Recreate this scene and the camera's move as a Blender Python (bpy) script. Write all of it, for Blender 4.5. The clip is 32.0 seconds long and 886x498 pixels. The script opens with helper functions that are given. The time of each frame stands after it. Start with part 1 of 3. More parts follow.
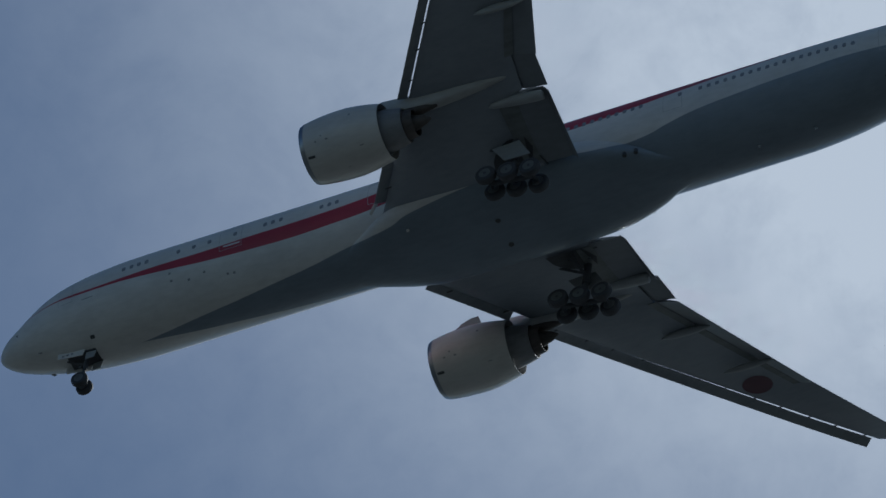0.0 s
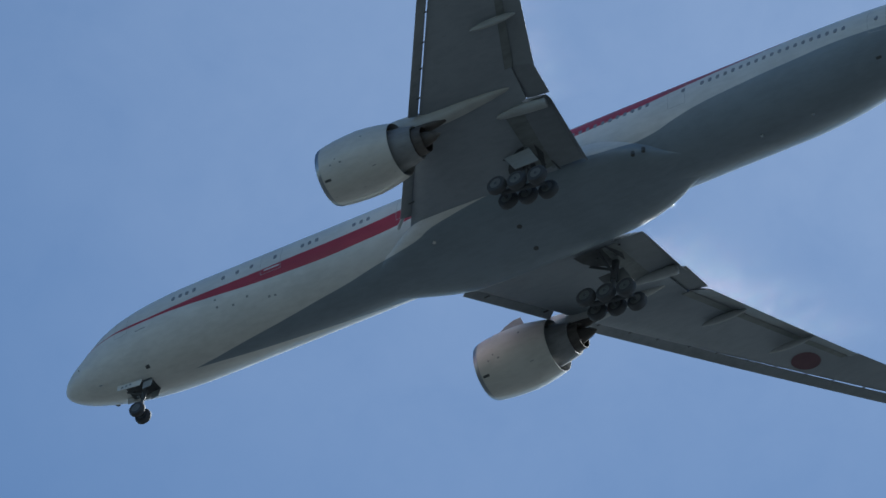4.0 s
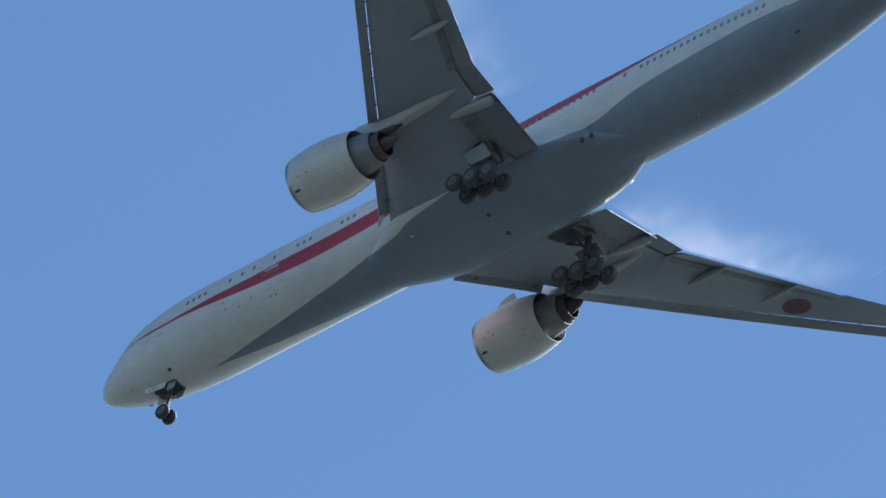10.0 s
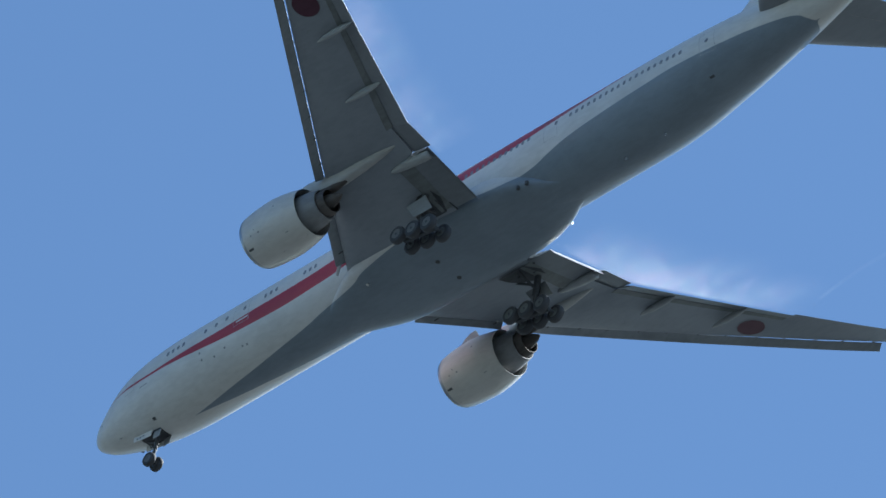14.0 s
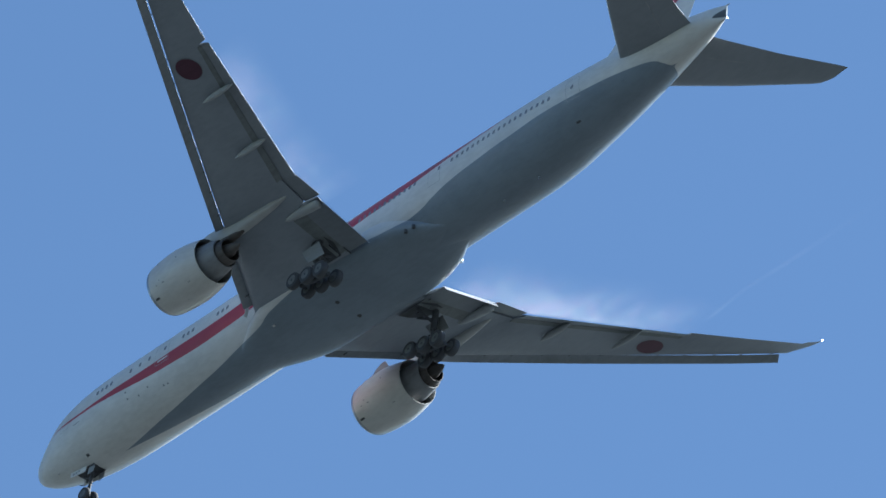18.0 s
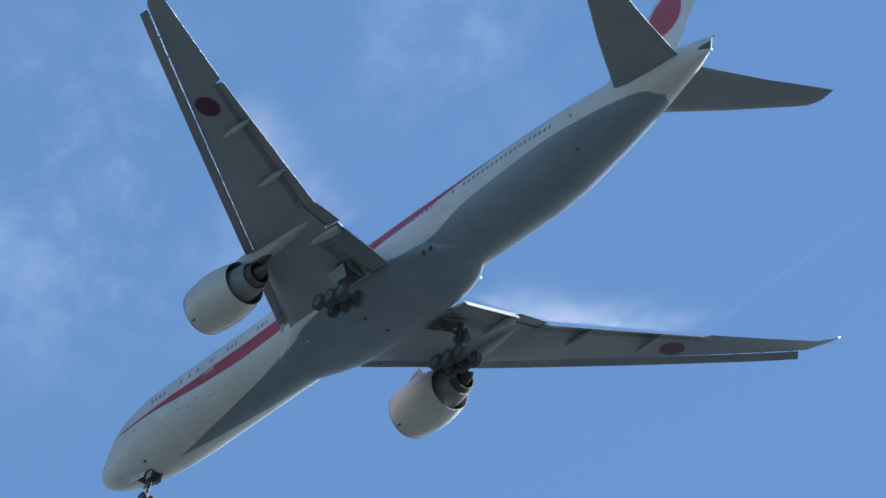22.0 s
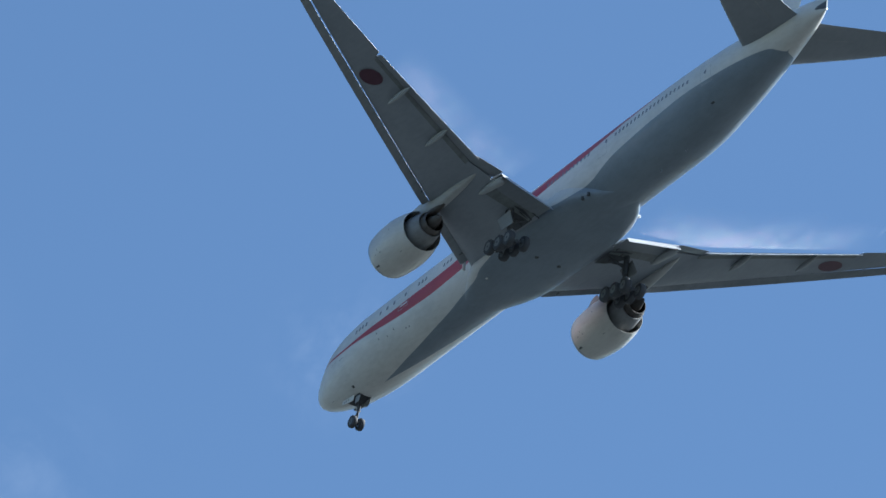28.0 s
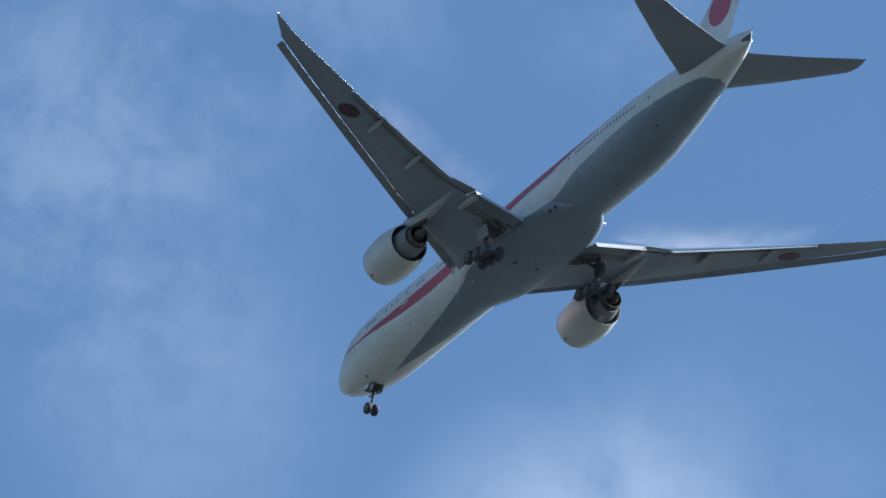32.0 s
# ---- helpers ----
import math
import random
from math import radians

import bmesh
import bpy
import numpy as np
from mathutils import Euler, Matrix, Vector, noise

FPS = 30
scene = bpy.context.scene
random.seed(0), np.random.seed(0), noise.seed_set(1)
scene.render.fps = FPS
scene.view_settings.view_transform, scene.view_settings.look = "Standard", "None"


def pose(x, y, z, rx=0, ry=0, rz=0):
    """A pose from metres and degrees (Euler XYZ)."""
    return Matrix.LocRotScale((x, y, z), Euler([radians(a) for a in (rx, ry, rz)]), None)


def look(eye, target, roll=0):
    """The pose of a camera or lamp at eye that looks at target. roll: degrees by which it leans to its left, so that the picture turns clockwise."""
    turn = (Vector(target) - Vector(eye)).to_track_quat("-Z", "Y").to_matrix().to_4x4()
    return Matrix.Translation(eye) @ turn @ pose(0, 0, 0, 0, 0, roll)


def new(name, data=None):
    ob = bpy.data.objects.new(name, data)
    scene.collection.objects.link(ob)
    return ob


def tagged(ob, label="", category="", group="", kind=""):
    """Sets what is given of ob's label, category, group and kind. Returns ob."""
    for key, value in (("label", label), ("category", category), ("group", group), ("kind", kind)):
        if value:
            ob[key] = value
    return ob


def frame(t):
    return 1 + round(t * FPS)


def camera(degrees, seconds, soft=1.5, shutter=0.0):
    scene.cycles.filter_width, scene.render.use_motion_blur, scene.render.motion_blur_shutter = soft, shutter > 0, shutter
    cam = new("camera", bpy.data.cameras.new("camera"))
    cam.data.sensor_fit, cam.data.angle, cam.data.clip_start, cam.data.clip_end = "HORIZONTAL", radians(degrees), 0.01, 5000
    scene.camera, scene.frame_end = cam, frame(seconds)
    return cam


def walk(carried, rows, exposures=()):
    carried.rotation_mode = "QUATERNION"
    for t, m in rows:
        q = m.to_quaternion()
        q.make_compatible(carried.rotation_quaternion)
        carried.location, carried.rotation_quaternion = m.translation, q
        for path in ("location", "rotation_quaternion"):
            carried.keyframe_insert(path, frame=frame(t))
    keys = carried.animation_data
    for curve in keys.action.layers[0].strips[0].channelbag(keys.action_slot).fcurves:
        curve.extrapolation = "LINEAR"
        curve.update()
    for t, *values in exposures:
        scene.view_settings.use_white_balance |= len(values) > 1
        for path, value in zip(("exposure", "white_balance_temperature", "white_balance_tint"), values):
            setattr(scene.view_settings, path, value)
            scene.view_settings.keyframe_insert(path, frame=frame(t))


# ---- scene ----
# One airliner in slow flight, filmed from the ground with a long lens.
# World: x is the airliner's heading, z is up; the tripod stands at the origin.
cam = camera(4.8620, 32.0, soft=1.55)
EYE = (0.0, 0.0, 1.6)
# seconds, and the camera's turn in degrees
CAMERA_TURNS = (
    (0.0, 137.9879, 0.1682, -156.2770),
    (0.5, 137.9102, 0.1070, -155.3961),
    (1.0, 137.7645, 0.0031, -154.5587),
    (1.5, 137.6246, -0.0881, -153.6460),
    (2.0, 137.4986, -0.2055, -152.7598),
    (2.5, 137.3599, -0.3515, -151.9124),
    (3.0, 137.1959, -0.4558, -151.0225),
    (3.5, 137.0067, -0.5903, -150.2012),
    (5.5, 136.1600, -0.8998, -147.1173),
    (6.0, 135.9137, -1.0345, -146.4438),
    (6.5, 135.6526, -1.0786, -145.6610),
    (7.0, 135.3358, -1.1996, -144.9036),
    (7.5, 134.9904, -1.3879, -144.2212),
    (8.0, 134.6576, -1.4662, -143.4808),
    (8.5, 134.3211, -1.6496, -142.8834),
    (9.0, 133.9789, -1.6429, -142.0876),
    (9.5, 133.7379, -1.7367, -141.4428),
    (10.0, 133.5000, -1.8159, -140.8702),
    (10.5, 133.2725, -1.8705, -140.3352),
    (11.0, 133.0326, -1.8314, -139.6360),
    (11.5, 132.8088, -1.8218, -138.9211),
    (12.0, 132.5551, -1.9066, -138.2905),
    (12.5, 132.2775, -1.9691, -137.6339),
    (13.0, 132.0222, -1.9938, -136.9961),
    (13.5, 131.7578, -2.3330, -136.6923),
    (14.0, 131.4669, -2.0905, -135.9792),
    (14.5, 131.1782, -1.9750, -135.4218),
    (16.5, 130.1168, -1.9800, -133.2580),
    (17.0, 129.8738, -2.0335, -132.6974),
    (17.5, 129.5958, -2.2110, -132.2551),
    (18.0, 129.3343, -2.3850, -131.8349),
    (18.5, 129.0977, -2.7278, -131.5608),
    (19.0, 128.8237, -2.7324, -131.0342),
    (19.5, 128.5684, -2.8575, -130.6523),
    (20.0, 128.2826, -3.0626, -130.2967),
    (20.5, 128.0100, -3.2459, -129.8753),
    (21.0, 127.6980, -3.4439, -129.3666),
    (21.5, 127.3428, -3.4950, -128.7382),
    (22.0, 126.9811, -3.4625, -128.0428),
    (22.5, 126.6322, -3.5325, -127.4980),
    (23.0, 126.2866, -3.7315, -127.0246),
    (23.5, 125.9258, -3.8161, -126.4919),
    (24.0, 125.5685, -4.0875, -126.1180),
    (24.5, 125.2088, -4.2332, -125.6828),
    (25.0, 124.8805, -4.3972, -125.3605),
    (25.5, 124.5448, -4.1660, -124.7608),
    (26.0, 124.2241, -4.2175, -124.3241),
    (26.5, 123.9271, -4.1086, -123.8384),
    (28.5, 122.8094, -3.6004, -122.2853),
    (29.0, 122.5424, -3.4266, -121.9242),
    (29.5, 122.2780, -3.3848, -121.6802),
    (30.0, 122.0152, -3.4414, -121.4495),
    (30.5, 121.7513, -3.6125, -121.2779),
    (31.0, 121.4882, -3.4224, -120.8967),
    (31.5, 121.2248, -3.2606, -120.4643),
    (32.0, 120.1231, -3.6558, -118.4414),
)

# seconds, stops, kelvin and tint of the camera's own picture
EXPOSURES = ((0.0, 0.05, 5690, 5), (1.0, 0.43, 5690, 5), (2.0, 0.77, 5720, 5), (3.0, 1.02, 5770, 4), (4.5, 1.27, 5740, 4),
             (6.0, 1.54, 5840, 4), (7.0, 1.60, 5850, 5), (8.0, 1.63, 5840, 5), (10.0, 1.65, 5770, 5), (13.0, 1.68, 5730, 5), (23.0, 1.68, 5730, 5), (26.0, 1.65, 5740, 5), (30.0, 1.49, 5730, 5), (32.0, 1.41, 5730, 5))

walk(cam, [(t, pose(*EYE, rx, ry, rz)) for t, rx, ry, rz in CAMERA_TURNS], EXPOSURES)

# seconds, and the airliner's place in metres
FLIGHT = (
    (0.0, 163.70, -389.70, 476.79),
    (1.0, 177.72, -387.59, 478.50),
    (2.0, 192.79, -385.49, 479.28),
    (3.0, 208.44, -383.52, 479.40),
    (4.0, 224.33, -381.75, 479.06),
    (5.0, 240.22, -380.20, 478.45),
    (6.0, 255.98, -378.85, 477.67),
    (7.0, 271.57, -377.68, 476.84),
    (8.0, 286.98, -376.64, 476.00),
    (9.0, 302.25, -375.66, 475.20),
    (10.0, 317.44, -374.69, 474.46),
    (11.0, 332.62, -373.66, 473.77),
    (12.0, 347.87, -372.55, 473.14),
    (13.0, 363.24, -371.31, 472.53),
    (14.0, 378.78, -369.92, 471.93),
    (15.0, 394.52, -368.38, 471.32),
    (16.0, 410.46, -366.72, 470.65),
    (17.0, 426.57, -364.96, 469.91),
    (18.0, 442.80, -363.15, 469.09),
    (19.0, 459.08, -361.36, 468.16),
    (20.0, 475.34, -359.65, 467.11),
    (21.0, 491.46, -358.12, 465.96),
    (22.0, 507.35, -356.84, 464.70),
    (23.0, 522.93, -355.89, 463.37),
    (24.0, 538.13, -355.34, 461.98),
    (25.0, 552.92, -355.22, 460.59),
    (26.0, 567.33, -355.56, 459.23),
    (27.0, 581.46, -356.34, 457.97),
    (28.0, 595.51, -357.48, 456.86),
    (29.0, 609.78, -358.84, 455.98),
    (30.0, 624.73, -360.22, 455.40),
    (31.0, 640.97, -361.32, 455.19),
    (31.4, 648.01, -361.60, 455.22),
    (31.5, 649.83, -361.65, 455.25),
    (31.6, 659.68, -360.29, 455.93),
    (31.7, 669.52, -358.93, 456.62),
    (31.8, 679.36, -357.57, 457.31),
    (31.9, 689.21, -356.21, 458.00),
    (32.0, 699.05, -354.86, 458.69),
)
PITCH = -1.3

# ---- world, sun, ground light ----
SUN_WAY = Vector((-0.20, -0.81, 0.545)).normalized()      # from the scene towards the sun
SUN_UP = math.asin(SUN_WAY.z)
SUN_TURN = math.atan2(SUN_WAY.x, SUN_WAY.y)

sun = new("sun", bpy.data.lights.new("sun", "SUN"))
sun.data.energy, sun.data.angle, sun.data.color = 5.0, radians(0.53), (1.0, 0.955, 0.89)
sun.matrix_world = look(SUN_WAY * 900, (0, 0, 0))


class Nodes:
    """A short way to write a node tree."""

    def __init__(self, tree):
        self.tree = tree
        tree.nodes.clear()

    def put(self, socket, value):
        if isinstance(value, bpy.types.NodeSocket):
            self.tree.links.new(value, socket)
        elif value is not None:
            socket.default_value = value

    def add(self, kind, **fields):
        node = self.tree.nodes.new(kind)
        for key, value in fields.items():
            setattr(node, key, value)
        return node

    def math(self, op, a, b=None, c=None, clamp=False):
        node = self.add("ShaderNodeMath", operation=op, use_clamp=clamp)
        for n, value in enumerate((a, b, c)):
            self.put(node.inputs[n], value)
        return node.outputs[0]

    def vec(self, op, a, b=None, scale=None):
        node = self.add("ShaderNodeVectorMath", operation=op)
        self.put(node.inputs[0], a)
        self.put(node.inputs[1], b)
        self.put(node.inputs[3], scale)
        return node.outputs[1] if op in ("DISTANCE", "LENGTH", "DOT_PRODUCT") else node.outputs[0]

    def span(self, value, a, b, c=0.0, d=1.0, smooth=True):
        node = self.add("ShaderNodeMapRange", interpolation_type="SMOOTHSTEP" if smooth else "LINEAR")
        for n, v in enumerate((value, a, b, c, d)):
            self.put(node.inputs[n], v)
        return node.outputs[0]

    def noise(self, place, scale, detail=4.0, rough=0.55, distort=0.0):
        node = self.add("ShaderNodeTexNoise")
        self.put(node.inputs["Vector"], place)
        for key, v in (("Scale", scale), ("Detail", detail), ("Roughness", rough), ("Distortion", distort)):
            self.put(node.inputs[key], v)
        return node.outputs[0]

    def mix(self, fac, a, b, blend="MIX"):
        node = self.add("ShaderNodeMix", data_type="RGBA", blend_type=blend)
        self.put(node.inputs[0], fac)
        self.put(node.inputs[6], a)
        self.put(node.inputs[7], b)
        return node.outputs[2]

    def curve(self, value, points):
        """A smooth curve through points (0 to 1 both ways)."""
        node = self.add("ShaderNodeFloatCurve")
        line = node.mapping.curves[0]
        line.points[0].location, line.points[-1].location = points[0], points[-1]
        for x, y in points[1:-1]:
            line.points.new(x, y)
        node.mapping.update()
        self.put(node.inputs["Value"], value)
        return node.outputs[0]


def make_world():
    world = bpy.data.worlds.new("sky")
    scene.world = world
    world.use_nodes = True
    n = Nodes(world.node_tree)
    sky = n.add("ShaderNodeTexSky", sky_type="NISHITA", sun_disc=False, sun_elevation=SUN_UP, sun_rotation=SUN_TURN,
                altitude=20.0, air_density=1.0, dust_density=0.05, ozone_density=2.5)
    way = n.vec("NORMALIZE", n.add("ShaderNodeTexCoord").outputs["Generated"])
    # thin cloud: where it lies in the sky, its half width, how thick it is, and how torn
    veils = (((0.335, -0.575, 0.7480), 0.105, 0.125, -0.50, 0.80), ((0.2045, -0.6358, 0.7562), 0.150, 0.33, -0.60, 0.78), ((0.2150, -0.6100, 0.7625), 0.100, 0.82, -0.42, 0.78), ((0.2150, -0.6260, 0.7500), 0.045, 0.20, 0.05, 0.75),
             ((0.6695, -0.4349, 0.6021), 0.026, 0.12, 0.40, 0.70), ((0.6415, -0.4559, 0.6169), 0.018, 0.08, 0.40, 0.70),
             ((0.7197, -0.4616, 0.5186), 0.0080, 0.65, 0.40, 0.58), ((0.7268, -0.4575, 0.5124), 0.0065, 0.42, 0.43, 0.60), ((0.7335, -0.4528, 0.5068), 0.0085, 0.40, 0.46, 0.61), ((0.7341, -0.4177, 0.5354), 0.010, 0.07, 0.42, 0.66),
             ((0.7685, -0.3640, 0.5230), 0.022, 0.08, 0.38, 0.68), ((0.7880, -0.3500, 0.5050), 0.030, 0.11, 0.36, 0.68),
             ((0.7820, -0.4030, 0.4690), 0.026, 0.29, 0.05, 0.75), ((0.7770, -0.4126, 0.4754), 0.030, 0.12, 0.10, 0.75), ((0.7940, -0.3660, 0.4850), 0.022, 0.10, 0.10, 0.75), ((0.7580, -0.3763, 0.5327), 0.018, 0.05, 0.42, 0.68),
             ((0.7572, -0.3938, 0.5211), 0.016, 0.04, 0.42, 0.68))
    soft = n.noise(way, 70.0, 6.0, 0.58, 0.4)
    fine = n.noise(way, 240.0, 5.0, 0.6, 0.3)
    lumps = n.math("ADD", n.math("MULTIPLY", soft, 0.72), n.math("MULTIPLY", fine, 0.28))
    clear = sky.outputs[0]
    amount = None
    for place, wide, thick, low, high in veils:
        d = n.vec("DISTANCE", way, place)
        piece = n.math("MULTIPLY", n.math("MULTIPLY", n.span(d, wide, wide * 0.1), thick), n.span(lumps, low, high))
        amount = piece if amount is None else n.math("ADD", amount, piece, clamp=True)
    tone = n.mix(amount, clear, (10.0, 10.4, 11.2, 1))
    back = n.add("ShaderNodeBackground")
    n.put(back.inputs["Color"], tone)
    back.inputs["Strength"].default_value = 0.05
    out = n.add("ShaderNodeOutputWorld")
    n.put(out.inputs["Surface"], back.outputs[0])


make_world()

# ---- materials ----


def material(name, build):
    mat = bpy.data.materials.new(name)
    mat.use_nodes = True
    n = Nodes(mat.node_tree)
    shader = n.add("ShaderNodeBsdfPrincipled")
    out = n.add("ShaderNodeOutputMaterial")
    n.put(out.inputs["Surface"], shader.outputs[0])
    build(n, shader)
    return mat


def place_of(n):
    return n.add("ShaderNodeTexCoord").outputs["Object"]


def worn(n, shader, colour, rough, metal=0.0, grime=0.25, coat=0.0, along=(0.35, 1.0, 1.0), relief=0.06, gloss=0.5):
    """Paint or metal with streaks along the airflow, fine grain and small dents."""
    at = place_of(n)
    flow = n.vec("MULTIPLY", at, along)
    broad, streak, grain = n.noise(at, 0.35, 4), n.noise(flow, 3.0, 5, 0.6), n.noise(at, 22.0, 3)
    dirt = n.math("ADD", n.math("MULTIPLY", broad, 0.5), n.math("MULTIPLY", streak, 0.5))
    dark = n.vec("SCALE", colour, scale=1.0 - grime) if isinstance(colour, bpy.types.NodeSocket) else tuple(c * (1 - grime) for c in colour[:3]) + (1,)
    tone = n.mix(n.span(dirt, 0.38, 0.66), colour, dark)
    n.put(shader.inputs["Base Color"], tone)
    n.put(shader.inputs["Roughness"], n.math("ADD", n.math("MULTIPLY", grain, 0.14), rough - 0.07))
    n.put(shader.inputs["Metallic"], metal)
    n.put(shader.inputs["Specular IOR Level"], gloss)
    n.put(shader.inputs["Coat Weight"], coat)
    n.put(shader.inputs["Coat Roughness"], 0.06)
    if relief:
        bump = n.add("ShaderNodeBump")
        bump.inputs["Strength"].default_value, bump.inputs["Distance"].default_value = relief, 0.01
        n.put(bump.inputs["Height"], n.math("ADD", n.noise(at, 1.3, 3), n.math("MULTIPLY", grain, 0.2)))
        n.put(shader.inputs["Normal"], bump.outputs[0])


def plain(name, colour, rough, metal=0.0, grime=0.25, coat=0.0, **more):
    return material(name, lambda n, s: worn(n, s, (*colour, 1), rough, metal, grime, coat, **more))


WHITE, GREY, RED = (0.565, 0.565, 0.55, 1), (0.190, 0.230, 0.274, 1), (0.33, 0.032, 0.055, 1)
LONG = 74.0     # metres of fuselage spanned by the paint curves, and 180 degrees across them


def livery(n, s, belly=True):
    """White above, a red band along the side and a grey belly, each bounded by a curve along the fuselage."""
    xyz = n.add("ShaderNodeSeparateXYZ")
    n.put(xyz.inputs[0], place_of(n))
    x, y, z = xyz.outputs
    run = n.math("DIVIDE", n.math("SUBTRACT", 36.0, x), LONG)
    turn = n.math("DIVIDE", n.math("ARCTAN2", n.math("ABSOLUTE", y), n.math("SUBTRACT", -0.32, z)), math.pi)

    def edge(points, wide=0.0015):
        line = n.curve(run, [(a / LONG, b / 180) for a, b in points])
        return n.span(n.math("SUBTRACT", turn, line), -wide, wide)

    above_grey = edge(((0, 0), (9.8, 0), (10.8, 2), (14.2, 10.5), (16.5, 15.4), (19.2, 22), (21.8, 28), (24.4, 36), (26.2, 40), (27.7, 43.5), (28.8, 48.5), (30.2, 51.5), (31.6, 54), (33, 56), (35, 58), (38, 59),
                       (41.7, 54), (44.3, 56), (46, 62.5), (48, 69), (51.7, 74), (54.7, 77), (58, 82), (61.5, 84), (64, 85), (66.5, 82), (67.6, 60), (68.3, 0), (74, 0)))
    above_low = edge(((0, 92), (4.2, 91), (6.8, 84.5), (9.9, 80.5), (12.8, 75.8), (15.8, 71), (18.5, 68.6), (21, 67.2), (23.5, 68.3), (26, 70.3), (31, 82),
                      (37.6, 94), (41.5, 98), (44.3, 102.5), (47, 108), (50, 114), (55, 121), (58.5, 126), (74, 132)))
    above_top = edge(((0, 92), (4.2, 93), (8.4, 86), (12.3, 86.2), (15.7, 85.8), (18.2, 86.8), (22, 87), (25.8, 89.8), (31, 101), (37.7, 117),
                      (44, 124), (52, 122), (58, 123), (74, 131)))
    red = n.math("SUBTRACT", above_low, above_top, clamp=True)
    tone = n.mix(red, WHITE, RED)
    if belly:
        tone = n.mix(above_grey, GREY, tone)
    worn(n, s, tone, 0.45, 0.0, 0.14, 0.12, gloss=0.3)


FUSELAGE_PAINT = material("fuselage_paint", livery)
FAIRING_PAINT = material("fairing_paint", livery)
WHITE_PAINT = plain("white_paint", WHITE[:3], 0.34, 0.0, 0.12, 0.0)
WING_PAINT = plain("wing_grey_paint", (0.252, 0.276, 0.310), 0.45, 0.0, 0.12, 0.0, gloss=0.15)
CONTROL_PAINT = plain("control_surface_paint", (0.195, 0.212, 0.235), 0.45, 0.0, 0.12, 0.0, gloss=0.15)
TAIL_PAINT = plain("tailplane_paint", (0.245, 0.265, 0.29), 0.45, 0.0, 0.10, 0.0, gloss=0.15)
LIT_FLAP_TOP = plain("lit_flap_top", (0.46, 0.47, 0.47), 0.4, 0.0, 0.12)
DOOR_PAINT = plain("gear_door_paint", (0.25, 0.262, 0.27), 0.45, 0.0, 0.2)
SKIN_SEAM = plain("skin_seam", (0.20, 0.215, 0.225), 0.6, 0.0, 0.3)
PYLON_PAINT = plain("pylon_paint", (0.38, 0.385, 0.38), 0.5, 0.0, 0.15, gloss=0.2)
FAIRING_GREY = plain("track_fairing_paint", (0.33, 0.345, 0.355), 0.5, 0.0, 0.15, gloss=0.2)
COVE_SHADE = plain("cove_shade", (0.16, 0.175, 0.18), 0.6, 0.0, 0.35)
NACELLE_PAINT = plain("nacelle_paint", (0.51, 0.50, 0.475), 0.48, 0.0, 0.14, 0.3)
LIP_METAL = plain("bare_lip_metal", (0.30, 0.32, 0.35), 0.34, 1.0, 0.15)
BRIGHT_METAL = plain("polished_metal", (0.80, 0.80, 0.80), 0.25, 1.0, 0.05, relief=0)
CORE_METAL = plain("core_cowl_metal", (0.21, 0.215, 0.225), 0.65, 0.2, 0.3)
HOT_METAL = plain("heat_stained_metal", (0.10, 0.088, 0.082), 0.65, 0.3, 0.5)
DARK_DUCT = plain("duct_dark", (0.09, 0.098, 0.11), 0.6, 0.0, 0.4)
SLAT_METAL = plain("slat_paint", (0.25, 0.27, 0.29), 0.45, 0.0, 0.2, gloss=0.15)
STEEL = plain("gear_steel", (0.085, 0.09, 0.10), 0.7, 0.0, 0.35, gloss=0.2)
RUBBER = plain("tyre_rubber", (0.052, 0.054, 0.062), 0.8, 0.0, 0.3)
RIM_PAINT = plain("wheel_rim_paint", (0.14, 0.148, 0.15), 0.45, 0.2, 0.35)
BAY_SHADE = plain("gear_bay_shade", (0.055, 0.06, 0.07), 0.7, 0.0, 0.5)
WINDOW_GLASS = plain("cabin_window_acrylic", (0.25, 0.26, 0.28), 0.2, 0.0, 0.1, 0.4, relief=0)
SEAM = plain("seam_sealant", (0.37, 0.375, 0.38), 0.6, 0.0, 0.3)
DISC_RED = plain("disc_red_paint", (0.082, 0.030, 0.050), 0.38, 0.0, 0.2, 0.15, gloss=0.15)
FIN_RED = plain("fin_red_paint", (0.38, 0.055, 0.07), 0.32, 0.0, 0.12, 0.3)
HINT_DARK = plain("vent_dark", (0.06, 0.065, 0.07), 0.6, 0.0, 0.3)
MARK_GREY = plain("stencil_grey_paint", (0.22, 0.23, 0.24), 0.45, 0.0, 0.2)


def glow(name, colour, power):
    def build(n, s):
        s.inputs["Base Color"].default_value = (*colour, 1)
        s.inputs["Emission Color"].default_value = (*colour, 1)
        s.inputs["Emission Strength"].default_value = power
    return material(name, build)


WHITE_LAMP = glow("white_navigation_lens", (1.0, 0.97, 0.9), 14.0)


def grass(n, s):
    at = place_of(n)
    broad, mid, fine = n.noise(at, 0.004, 4), n.noise(at, 0.05, 5), n.noise(at, 3.0, 5)
    tone = n.mix(n.span(broad, 0.42, 0.58), (0.024, 0.031, 0.028, 1), (0.052, 0.059, 0.065, 1))
    tone = n.mix(n.math("MULTIPLY", mid, 0.6), tone, (0.032, 0.039, 0.042, 1))
    tone = n.mix(n.math("MULTIPLY", fine, 0.4), tone, (0.014, 0.018, 0.016, 1))
    n.put(s.inputs["Base Color"], tone)
    s.inputs["Roughness"].default_value = 0.9


